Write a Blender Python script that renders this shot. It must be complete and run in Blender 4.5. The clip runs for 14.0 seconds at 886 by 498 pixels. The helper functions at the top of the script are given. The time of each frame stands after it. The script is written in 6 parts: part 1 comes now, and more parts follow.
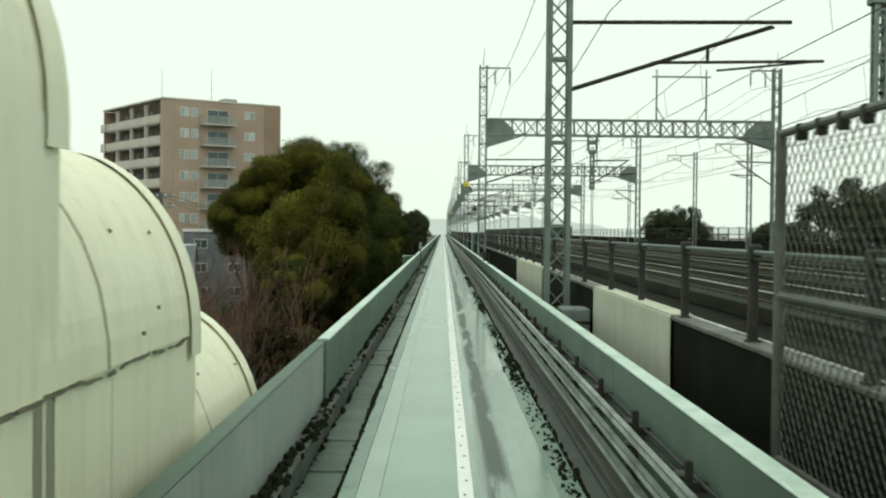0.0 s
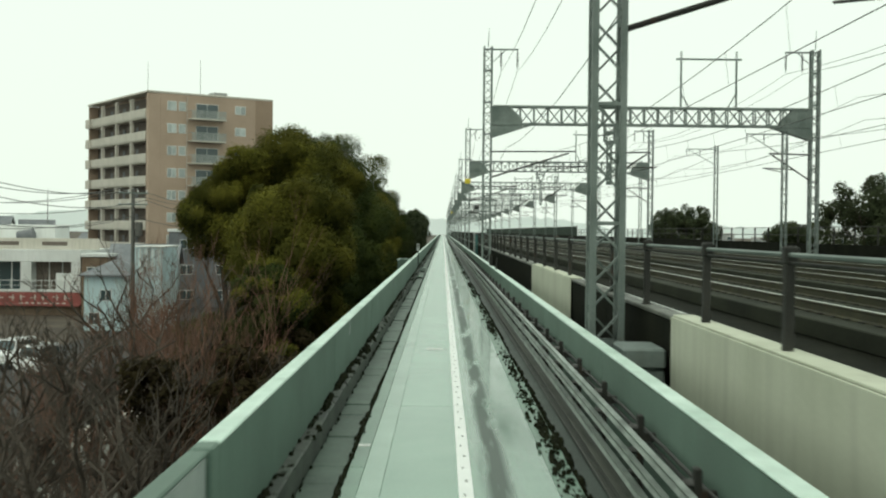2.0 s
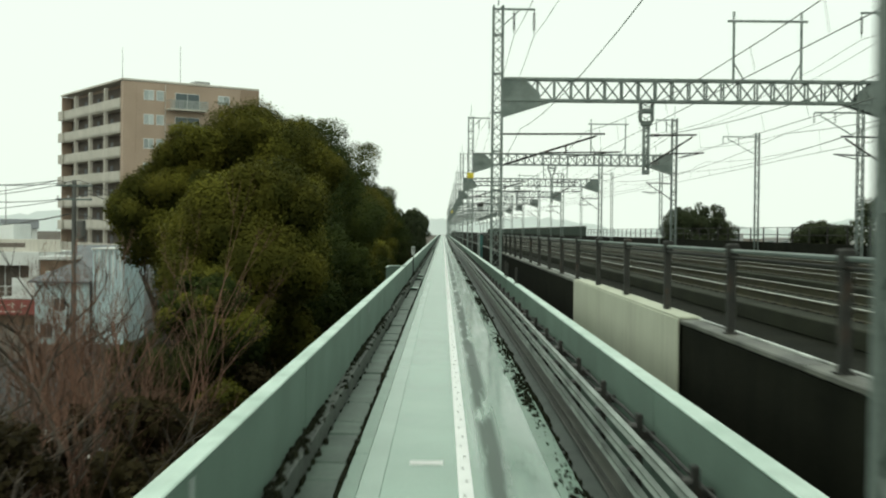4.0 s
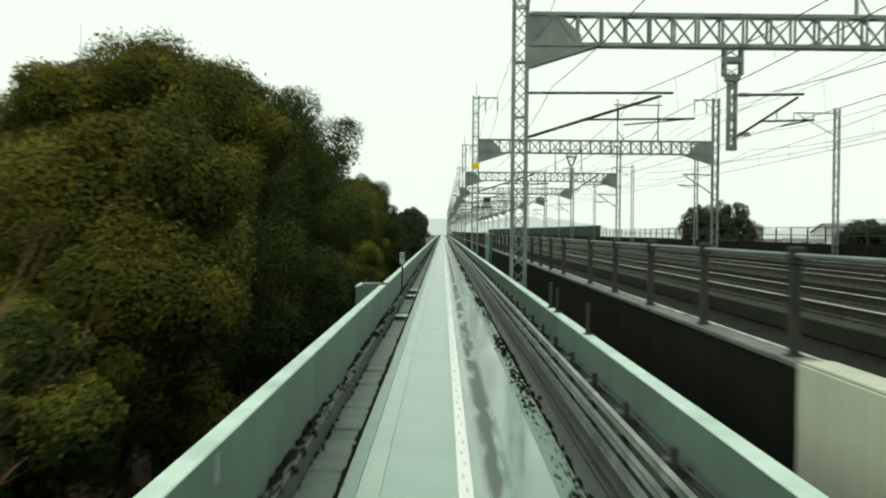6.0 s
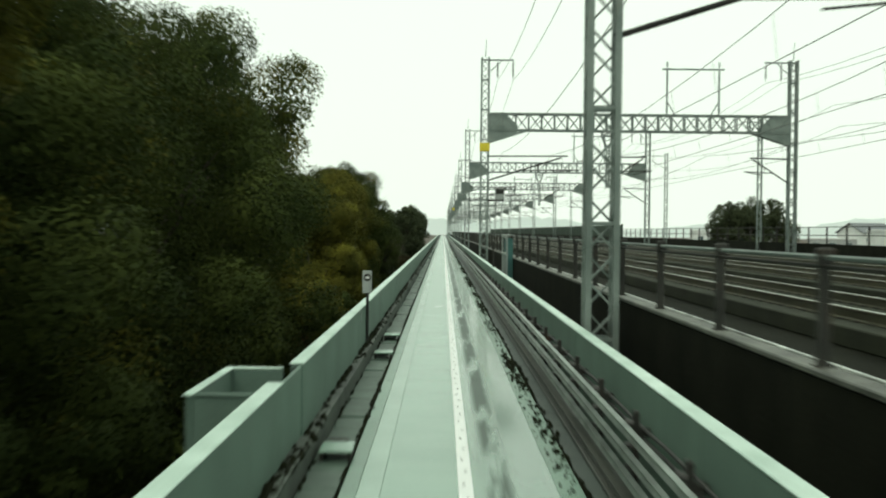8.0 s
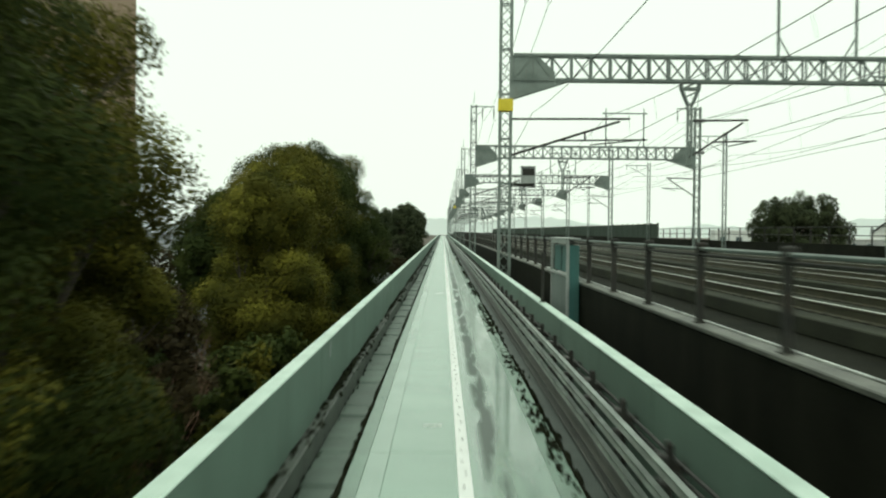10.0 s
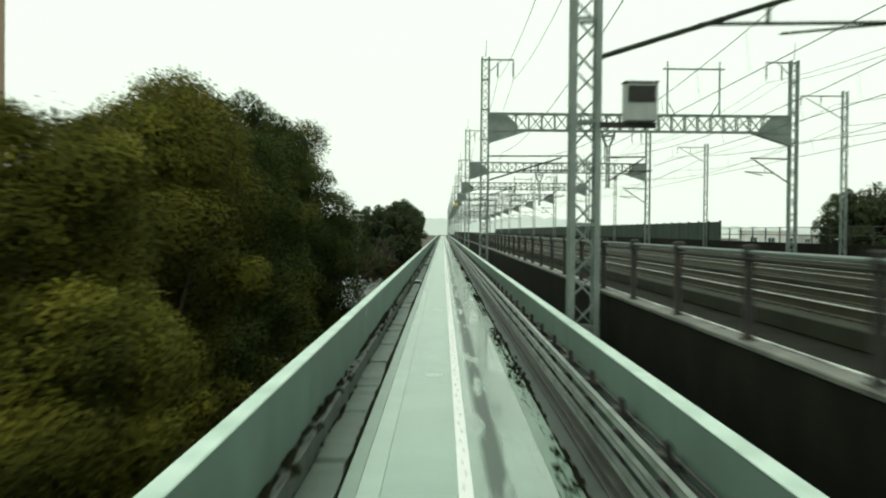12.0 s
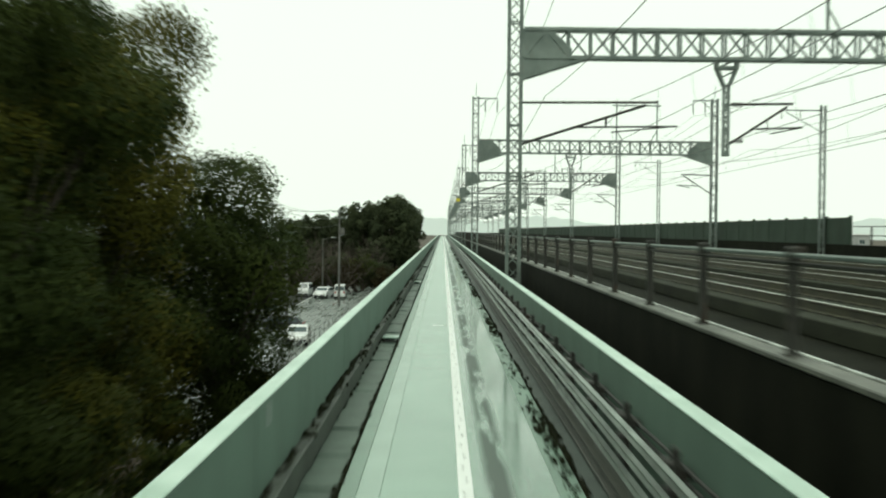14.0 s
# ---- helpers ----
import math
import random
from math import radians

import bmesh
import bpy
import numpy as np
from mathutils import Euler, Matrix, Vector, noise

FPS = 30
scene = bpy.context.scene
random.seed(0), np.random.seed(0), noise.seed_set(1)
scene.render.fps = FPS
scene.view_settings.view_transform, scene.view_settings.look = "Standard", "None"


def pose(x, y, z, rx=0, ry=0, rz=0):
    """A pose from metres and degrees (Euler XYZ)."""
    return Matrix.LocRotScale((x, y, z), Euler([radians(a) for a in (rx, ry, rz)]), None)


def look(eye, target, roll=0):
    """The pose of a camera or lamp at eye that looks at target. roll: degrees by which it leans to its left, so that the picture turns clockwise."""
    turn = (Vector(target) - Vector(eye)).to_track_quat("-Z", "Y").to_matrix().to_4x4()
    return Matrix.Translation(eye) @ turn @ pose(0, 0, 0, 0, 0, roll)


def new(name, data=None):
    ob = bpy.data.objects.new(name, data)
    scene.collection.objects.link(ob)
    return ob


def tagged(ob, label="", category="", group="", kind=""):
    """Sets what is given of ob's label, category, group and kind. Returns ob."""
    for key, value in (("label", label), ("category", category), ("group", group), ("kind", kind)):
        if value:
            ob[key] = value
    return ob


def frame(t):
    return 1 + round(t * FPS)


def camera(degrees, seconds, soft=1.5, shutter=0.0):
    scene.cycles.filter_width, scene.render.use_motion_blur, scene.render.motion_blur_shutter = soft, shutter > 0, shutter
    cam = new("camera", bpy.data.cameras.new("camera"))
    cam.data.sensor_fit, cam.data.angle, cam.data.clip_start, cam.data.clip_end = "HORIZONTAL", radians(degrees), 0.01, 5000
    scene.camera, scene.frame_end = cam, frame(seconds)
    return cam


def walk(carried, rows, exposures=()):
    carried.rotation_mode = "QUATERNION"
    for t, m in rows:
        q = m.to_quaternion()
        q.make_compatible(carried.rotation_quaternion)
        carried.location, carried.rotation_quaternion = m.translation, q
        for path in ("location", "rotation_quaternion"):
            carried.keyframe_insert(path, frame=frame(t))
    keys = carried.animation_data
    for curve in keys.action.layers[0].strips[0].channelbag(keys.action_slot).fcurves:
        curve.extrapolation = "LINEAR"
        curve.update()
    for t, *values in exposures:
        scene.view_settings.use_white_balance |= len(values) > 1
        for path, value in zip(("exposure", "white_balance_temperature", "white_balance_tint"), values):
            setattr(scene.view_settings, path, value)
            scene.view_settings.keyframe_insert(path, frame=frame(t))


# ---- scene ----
# A light-rail guideway bolted to the side of a high-speed railway viaduct, on a wet overcast day.
# x across the track, y along it, z up; z = 0 is the running surface.
EYE = 2.52


def run(t):
    """Metres travelled at t seconds: a train pulling away and gathering speed."""
    return 2.695 * t + 0.6199 * t * t - 0.00719 * t ** 3


cam = camera(41.0, 14.0, soft=2.1, shutter=0.7)
walk(cam, [(0.5 * k, pose(0, run(0.5 * k), EYE, 90 - 0.87, -0.6, -0.02)) for k in range(29)],
     exposures=[(0, 0.0, 6700, 0), (4, 0.02, 6700, 0), (7, 0.08, 6780, -3), (14, 0.10, 6780, -4)])

# ---- sky and sun: an even, bright cloud cover ----
world = bpy.data.worlds.new("overcast")
scene.world = world
world.use_nodes = True
wn, wl = world.node_tree.nodes, world.node_tree.links
sky = wn.new("ShaderNodeTexSky")
sky.sky_type, sky.sun_disc = "NISHITA", False
sky.sun_elevation, sky.sun_rotation = radians(50), radians(200)
sky.dust_density = 6.0
thin = wn.new("ShaderNodeMix")
thin.data_type = "RGBA"
thin.inputs[0].default_value = 0.90
wl.new(sky.outputs[0], thin.inputs[6])
thin.inputs[7].default_value = (8.40, 9.10, 8.55, 1)
wl.new(thin.outputs[2], wn["Background"].inputs[0])
wn["Background"].inputs[1].default_value = 0.12
sun = new("sun", bpy.data.lights.new("sun", "SUN"))
sun.data.energy, sun.data.angle, sun.data.color = 0.7, radians(25), (1, 0.97, 0.92)
sun.matrix_world = look((0, 0, 60), (12, 30, 0))


# ---- materials ----
def mat(name, c1, c2, rough=0.6, scale=3.0, fine=40.0, bump=0.15, metal=0.0, wet=0.0, streak=0.0, streak_col=(0.05, 0.05, 0.04),
        vary=0.0, rust=0.0, spec=0.5, lane=0.0):
    """A worn surface: two colours mixed at two scales, fine relief, optional wet sheen, runs of dirt and rust spots."""
    m = bpy.data.materials.new(name)
    m.use_nodes = True
    n, l = m.node_tree.nodes, m.node_tree.links
    b = n["Principled BSDF"]
    geo = n.new("ShaderNodeNewGeometry")
    big = n.new("ShaderNodeTexNoise")
    big.inputs["Scale"].default_value, big.inputs["Detail"].default_value = scale, 5
    small = n.new("ShaderNodeTexNoise")
    small.inputs["Scale"].default_value, small.inputs["Detail"].default_value = fine, 3
    for q in (big, small):
        l.new(geo.outputs["Position"], q.inputs["Vector"])
    mixf = n.new("ShaderNodeMath")
    mixf.operation = "MULTIPLY_ADD"
    l.new(small.outputs[0], mixf.inputs[0])
    mixf.inputs[1].default_value = 0.45
    l.new(big.outputs[0], mixf.inputs[2])
    ramp = n.new("ShaderNodeMapRange")
    ramp.inputs[1].default_value, ramp.inputs[2].default_value = 0.5, 0.95
    l.new(mixf.outputs[0], ramp.inputs[0])
    col = n.new("ShaderNodeMix")
    col.data_type = "RGBA"
    col.inputs[6].default_value, col.inputs[7].default_value = (*c1, 1), (*c2, 1)
    l.new(ramp.outputs[0], col.inputs[0])
    out = col.outputs[2]

    def blend(out, fac, colour):
        mx = n.new("ShaderNodeMix")
        mx.data_type = "RGBA"
        l.new(fac, mx.inputs[0])
        l.new(out, mx.inputs[6])
        mx.inputs[7].default_value = (*colour, 1)
        return mx.outputs[2]

    def spots(vec_scale, lo, hi, top):
        mp = n.new("ShaderNodeMapping")
        mp.inputs["Scale"].default_value = vec_scale
        l.new(geo.outputs["Position"], mp.inputs[0])
        tx = n.new("ShaderNodeTexNoise")
        tx.inputs["Scale"].default_value, tx.inputs["Detail"].default_value = 1.0, 6
        l.new(mp.outputs[0], tx.inputs["Vector"])
        r = n.new("ShaderNodeMapRange")
        r.inputs[1].default_value, r.inputs[2].default_value, r.inputs[4].default_value = lo, hi, top
        l.new(tx.outputs[0], r.inputs[0])
        return r.outputs[0]

    if streak:
        out = blend(out, spots((5, 5, 0.35), 0.48, 0.75, streak), streak_col)
    if rust:
        out = blend(out, spots((7, 7, 3), 0.60, 0.72, rust), (0.16, 0.07, 0.03))
    if lane:
        # blotchy dark band along the running surface
        sx = n.new("ShaderNodeSeparateXYZ")
        l.new(geo.outputs["Position"], sx.inputs[0])
        d = n.new("ShaderNodeMath")
        d.operation = "SUBTRACT"
        d.inputs[1].default_value = 0.59
        l.new(sx.outputs[0], d.inputs[0])
        ab = n.new("ShaderNodeMath")
        ab.operation = "ABSOLUTE"
        l.new(d.outputs[0], ab.inputs[0])
        band = n.new("ShaderNodeMapRange")
        band.inputs[1].default_value, band.inputs[2].default_value = 0.17, 0.07
        l.new(ab.outputs[0], band.inputs[0])
        both = n.new("ShaderNodeMath")
        both.operation = "MULTIPLY"
        l.new(band.outputs[0], both.inputs[0])
        l.new(spots((4, 0.35, 1), 0.38, 0.50, lane), both.inputs[1])
        out = blend(out, both.outputs[0], (0.045, 0.055, 0.048))
    if vary:
        oi = n.new("ShaderNodeObjectInfo")
        hv = n.new("ShaderNodeHueSaturation")
        r = n.new("ShaderNodeMapRange")
        r.inputs[3].default_value, r.inputs[4].default_value = 1 - vary, 1 + vary
        l.new(oi.outputs["Random"], r.inputs[0])
        l.new(r.outputs[0], hv.inputs["Value"])
        l.new(out, hv.inputs["Color"])
        out = hv.outputs[0]
    b.inputs["Roughness"].default_value = rough
    if wet:
        w = spots((2.6, 0.20, 1.0), 0.40, 0.72, 1.0)
        if lane:
            # the side towards the viaduct drains badly and stays wetter
            side = n.new("ShaderNodeMapRange")
            side.inputs[1].default_value, side.inputs[2].default_value = 0.30, 0.42
            l.new(sx.outputs[0], side.inputs[0])
            more = n.new("ShaderNodeMath")
            more.operation, more.use_clamp = "ADD", True
            l.new(w, more.inputs[0])
            more.inputs[1].default_value = 0.45
            only = n.new("ShaderNodeMath")
            only.operation = "MULTIPLY"
            l.new(more.outputs[0], only.inputs[0])
            l.new(side.outputs[0], only.inputs[1])
            w = only.outputs[0]
        dark = n.new("ShaderNodeMix")
        dark.data_type = "RGBA"
        dark.blend_type = "MULTIPLY"
        fac = n.new("ShaderNodeMath")
        fac.operation = "MULTIPLY"
        fac.inputs[1].default_value = wet
        l.new(w, fac.inputs[0])
        l.new(fac.outputs[0], dark.inputs[0])
        l.new(out, dark.inputs[6])
        dark.inputs[7].default_value = (0.5, 0.5, 0.5, 1)
        out = dark.outputs[2]
        rr = n.new("ShaderNodeMapRange")
        rr.inputs[3].default_value, rr.inputs[4].default_value = rough, 0.10
        l.new(w, rr.inputs[0])
        if lane:
            dull = n.new("ShaderNodeMath")
            dull.operation, dull.use_clamp = "MULTIPLY_ADD", True
            l.new(both.outputs[0], dull.inputs[0])
            dull.inputs[1].default_value = 0.5
            l.new(rr.outputs[0], dull.inputs[2])
            l.new(dull.outputs[0], b.inputs["Roughness"])
        else:
            l.new(rr.outputs[0], b.inputs["Roughness"])
    l.new(out, b.inputs["Base Color"])
    b.inputs["Metallic"].default_value = metal
    b.inputs["Specular IOR Level"].default_value = spec
    if bump:
        bp = n.new("ShaderNodeBump")
        bp.inputs["Strength"].default_value, bp.inputs["Distance"].default_value = bump, 0.02
        if wet:
            calm = n.new("ShaderNodeMapRange")
            calm.inputs[3].default_value, calm.inputs[4].default_value = bump, 0.0
            l.new(w, calm.inputs[0])
            l.new(calm.outputs[0], bp.inputs["Strength"])
        l.new(small.outputs[0], bp.inputs["Height"])
        l.new(bp.outputs[0], b.inputs["Normal"])
    return m


def leaf_mat(name, c_old, c_new, amount=0.5, lumps=0.55):
    """Leaves: each one its own shade, with paler fresh growth in patches."""
    m = bpy.data.materials.new(name)
    m.use_nodes = True
    n, l = m.node_tree.nodes, m.node_tree.links
    b = n["Principled BSDF"]
    geo = n.new("ShaderNodeNewGeometry")
    big = n.new("ShaderNodeTexNoise")
    big.inputs["Scale"].default_value, big.inputs["Detail"].default_value = lumps, 2
    l.new(geo.outputs["Position"], big.inputs["Vector"])
    add = n.new("ShaderNodeMath")
    add.operation = "MULTIPLY_ADD"
    l.new(geo.outputs["Random Per Island"], add.inputs[0])
    add.inputs[1].default_value = 0.13
    l.new(big.outputs[0], add.inputs[2])
    r = n.new("ShaderNodeMapRange")
    r.inputs[1].default_value, r.inputs[2].default_value, r.inputs[4].default_value = 0.44, 0.90, amount * 2
    l.new(add.outputs[0], r.inputs[0])
    mx = n.new("ShaderNodeMix")
    mx.data_type = "RGBA"
    mx.inputs[6].default_value, mx.inputs[7].default_value = (*c_old, 1), (*c_new, 1)
    l.new(r.outputs[0], mx.inputs[0])
    l.new(mx.outputs[2], b.inputs["Base Color"])
    b.inputs["Roughness"].default_value = 0.7
    b.inputs["Specular IOR Level"].default_value = 0.06
    glow = n.new("ShaderNodeBsdfTranslucent")
    l.new(mx.outputs[2], glow.inputs["Color"])
    both = n.new("ShaderNodeMixShader")
    both.inputs[0].default_value = 0.28
    l.new(b.outputs[0], both.inputs[1])
    l.new(glow.outputs[0], both.inputs[2])
    l.new(both.outputs[0], n["Material Output"].inputs["Surface"])
    return m


def glass_mat(name, c, rough=0.08):
    m = bpy.data.materials.new(name)
    m.use_nodes = True
    b = m.node_tree.nodes["Principled BSDF"]
    b.inputs["Base Color"].default_value = (*c, 1)
    b.inputs["Roughness"].default_value = rough
    b.inputs["Specular IOR Level"].default_value = 0.6
    return m


M_SLAB = mat("wet_concrete", (0.142, 0.245, 0.183), (0.192, 0.320, 0.243), rough=0.24, scale=0.5, fine=25, bump=0.10, wet=0.6, vary=0.04, lane=0.8)
M_SLAB_EDGE = mat("pale_slab_edge", (0.185, 0.285, 0.225), (0.235, 0.350, 0.280), rough=0.25, scale=0.7, fine=25, bump=0.12, vary=0.05)
M_BED = mat("damp_grout", (0.024, 0.034, 0.028), (0.070, 0.092, 0.078), rough=0.5, scale=2.0, fine=18, bump=0.6)
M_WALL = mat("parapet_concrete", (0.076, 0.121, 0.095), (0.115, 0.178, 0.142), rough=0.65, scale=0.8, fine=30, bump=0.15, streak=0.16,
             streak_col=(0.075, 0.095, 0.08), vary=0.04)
# coping far paler than M_WALL: sky sheen on wet tops is in the colour
M_COPING = mat("sky_sheen_coping", (0.37, 0.51, 0.43), (0.62, 0.76, 0.68), rough=0.4, scale=1.5, fine=30, bump=0.2, streak=0.2)
M_DARKWALL = mat("mossy_concrete", (0.0055, 0.0062, 0.0036), (0.016, 0.017, 0.011), rough=0.8, scale=1.0, fine=20, bump=0.4, streak=0.6,
                 streak_col=(0.006, 0.007, 0.005), spec=0.04)
M_BEIGE = mat("painted_concrete", (0.41, 0.432, 0.33), (0.50, 0.522, 0.415), rough=0.7, scale=0.8, fine=20, bump=0.12, streak=0.4,
              streak_col=(0.28, 0.27, 0.22))
M_VCOPE = mat("mossy_coping", (0.020, 0.021, 0.015), (0.135, 0.140, 0.115), rough=0.55, scale=1.3, fine=9, bump=0.5)
# bright and dark tones paint a broken sky glint
M_VGLINT = mat("wet_edge_glint", (0.03, 0.032, 0.025), (0.62, 0.66, 0.60), rough=0.3, scale=1.6, fine=7, bump=0.5)
M_EDGE = mat("wet_curb", (0.03, 0.031, 0.026), (0.10, 0.105, 0.09), rough=0.35, scale=2, fine=30, bump=0.4)
M_STRIP = mat("pale_steel_strip", (0.72, 0.74, 0.72), (0.82, 0.84, 0.82), rough=0.35, scale=3, fine=60, bump=0.05)
M_BORDER = mat("border_concrete", (0.092, 0.160, 0.118), (0.150, 0.255, 0.190), rough=0.34, scale=1.1, fine=16, bump=0.3, vary=0.1)
M_LID = mat("wet_lids", (0.040, 0.062, 0.047), (0.085, 0.128, 0.099), rough=0.5, scale=1.6, fine=14, bump=0.5, vary=0.10, spec=0.3)
M_TROUGH = mat("stained_trough", (0.024, 0.030, 0.024), (0.090, 0.110, 0.088), rough=0.6, scale=1.4, fine=12, bump=0.6, streak=0.6, streak_col=(0.035, 0.028, 0.02))
M_MOSS = mat("black_moss", (0.006, 0.007, 0.004), (0.022, 0.024, 0.013), rough=0.95, scale=4, fine=30, bump=0.8, spec=0.05)
M_RUBBER = mat("dark_joint", (0.02, 0.02, 0.02), (0.05, 0.05, 0.045), rough=0.7)
M_STEEL = mat("weathered_steel", (0.018, 0.019, 0.017), (0.042, 0.042, 0.037), rough=0.65, scale=3, fine=40, bump=0.2, rust=0.2, spec=0.2)
M_RAILTOP = mat("rail_steel", (0.028, 0.028, 0.013), (0.070, 0.066, 0.030), rough=0.5, scale=2, fine=40, bump=0.1, metal=0.5, rust=0.5)
M_GALV = mat("galvanised_steel", (0.115, 0.145, 0.132), (0.215, 0.255, 0.235), rough=0.55, scale=1.2, fine=30, bump=0.1, metal=0.35, rust=0.12, vary=0.10)
M_COND = mat("conductor_rail", (0.09, 0.105, 0.092), (0.36, 0.41, 0.37), rough=0.4, scale=2, fine=30, bump=0.1, metal=0.5)
M_INSUL = mat("insulator_brown", (0.028, 0.028, 0.025), (0.065, 0.066, 0.060), rough=0.35)
M_WIRE = mat("copper_wire", (0.04, 0.045, 0.04), (0.08, 0.08, 0.07), rough=0.5, metal=0.5, bump=0)
M_YELLOW = mat("yellow_band", (0.60, 0.48, 0.02), (0.70, 0.58, 0.05), rough=0.5)
M_CREAM = mat("cream_sheet_metal", (0.82, 0.81, 0.60), (0.87, 0.86, 0.66), rough=0.42, scale=0.7, fine=30, bump=0.05, streak=0.22,
              streak_col=(0.42, 0.40, 0.26), rust=0.10)
M_SEAM = mat("rusty_seam", (0.10, 0.09, 0.06), (0.22, 0.20, 0.13), rough=0.7, scale=6, rust=0.6)
M_TEAL = mat("teal_painted_steel", (0.025, 0.10, 0.095), (0.04, 0.14, 0.13), rough=0.45, scale=1.5, fine=30, streak=0.4)
M_GREYPAINT = mat("grey_painted_steel", (0.26, 0.29, 0.28), (0.36, 0.39, 0.37), rough=0.45, scale=1.5, streak=0.3)
M_MESH = mat("fence_wire", (0.06, 0.062, 0.055), (0.12, 0.125, 0.11), rough=0.5, metal=0.4, bump=0)
M_DECK = mat("track_slab", (0.012, 0.014, 0.008), (0.030, 0.034, 0.020), rough=0.8, scale=0.7, fine=18, bump=0.4, spec=0.15)
M_BARRIER = mat("noise_barrier", (0.10, 0.13, 0.12), (0.16, 0.195, 0.18), rough=0.7, scale=0.5, fine=10, streak=0.3)
M_SOIL = mat("leaf_litter", (0.035, 0.026, 0.018), (0.085, 0.065, 0.045), rough=0.9, scale=0.35, fine=6, bump=0.8)
M_ASPHALT = mat("wet_asphalt", (0.030, 0.031, 0.031), (0.055, 0.057, 0.056), rough=0.75, scale=0.3, fine=30, bump=0.3, spec=0.25)
M_PAINT = mat("road_paint", (0.55, 0.56, 0.54), (0.75, 0.76, 0.74), rough=0.5, scale=2)
M_BARK = mat("dark_bark", (0.035, 0.028, 0.02), (0.08, 0.065, 0.05), rough=0.9, scale=3, fine=20, bump=0.7)
M_TWIG = mat("bare_twigs", (0.072, 0.036, 0.023), (0.205, 0.112, 0.074), rough=0.8, scale=0.8, fine=8, bump=0, vary=0.25)
M_LEAF = leaf_mat("camphor_leaves", (0.048, 0.053, 0.011), (0.185, 0.168, 0.028), 0.45)
# darker green copy of camphor_leaves, with deep shade put into the colour
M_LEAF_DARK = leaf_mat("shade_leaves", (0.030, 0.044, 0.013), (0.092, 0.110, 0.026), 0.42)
M_BRACKEN = leaf_mat("brown_undergrowth", (0.026, 0.021, 0.010), (0.066, 0.053, 0.022), 0.42)
# greyer leaf colour for distant trees, with the haze painted in
M_LEAF_GREY = leaf_mat("haze_tinted_leaves", (0.045, 0.058, 0.030), (0.085, 0.100, 0.050), 0.4)
# young growth whose colour also carries the highlights of bright clumps
M_LEAF_YELLOW = leaf_mat("fresh_lit_leaves", (0.095, 0.098, 0.017), (0.265, 0.245, 0.040), 0.50)
M_TROUGH_LID = mat("mossy_trough_lid", (0.020, 0.022, 0.013), (0.060, 0.063, 0.040), rough=0.6, scale=1, fine=20, bump=0.3)
M_RAILHEAD = mat("worn_rail_head", (0.42, 0.43, 0.38), (0.58, 0.59, 0.52), rough=0.3, scale=3, fine=40, bump=0.05, metal=0.6)
M_HEDGE = mat("dark_green_barrier", (0.026, 0.042, 0.030), (0.042, 0.064, 0.047), rough=0.8, scale=0.6, fine=9, bump=0.4, streak=0.3, spec=0.2)
M_YARD = mat("worn_paving", (0.10, 0.105, 0.092), (0.21, 0.215, 0.19), rough=0.7, scale=0.4, fine=9, bump=0.3, streak=0.3)
M_TILE = mat("brown_facade_tile", (0.34, 0.255, 0.19), (0.41, 0.31, 0.235), rough=0.6, scale=0.3, fine=6, bump=0.1)
M_TILE_DARK = mat("dark_facade_tile", (0.25, 0.18, 0.125), (0.31, 0.225, 0.16), rough=0.6, scale=0.3, fine=6, bump=0.1)
M_BALC = mat("pale_balcony", (0.46, 0.44, 0.38), (0.56, 0.53, 0.47), rough=0.7, scale=0.5, streak=0.25)
# backs of recesses, their shade put into a dark even colour
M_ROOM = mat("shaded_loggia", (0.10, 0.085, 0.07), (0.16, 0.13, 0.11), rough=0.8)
M_GLASS = glass_mat("window_glass", (0.05, 0.075, 0.08))
# pale from curtains and from a sky reflection put into the colour
M_PALE_PANE = mat("curtain_and_sky_glass", (0.30, 0.34, 0.33), (0.42, 0.46, 0.45), rough=0.12, scale=0.9, fine=5, bump=0, vary=0.25)
M_FRAME = mat("white_frame", (0.60, 0.62, 0.60), (0.72, 0.74, 0.72), rough=0.45)
M_WHITE = mat("white_render", (0.58, 0.60, 0.58), (0.70, 0.72, 0.70), rough=0.75, scale=0.4, streak=0.3, streak_col=(0.35, 0.36, 0.34), vary=0.08)
M_BLUE = mat("pale_blue_siding", (0.42, 0.55, 0.58), (0.50, 0.64, 0.66), rough=0.6, scale=0.4, streak=0.2)
M_GREYH = mat("grey_render", (0.28, 0.29, 0.29), (0.38, 0.39, 0.38), rough=0.75, scale=0.4, streak=0.3, vary=0.12)
M_ROOF = mat("slate_roof", (0.09, 0.10, 0.11), (0.16, 0.17, 0.18), rough=0.5, scale=1, fine=12, bump=0.4, vary=0.15)
M_RED = mat("faded_red_sign", (0.20, 0.045, 0.04), (0.26, 0.075, 0.062), rough=0.5, scale=1)
M_BROWNWALL = mat("brown_shopfront", (0.10, 0.065, 0.04), (0.17, 0.12, 0.08), rough=0.7, scale=1)
M_LOT = mat("wet_car_park", (0.065, 0.080, 0.070), (0.115, 0.135, 0.118), rough=0.4, scale=0.3, fine=20, bump=0.2, wet=0.4)
M_POLE = mat("spun_concrete", (0.075, 0.076, 0.07), (0.13, 0.13, 0.12), rough=0.7, scale=2)
M_CARW = mat("white_car_paint", (0.66, 0.68, 0.68), (0.74, 0.76, 0.76), rough=0.2, scale=1, bump=0)
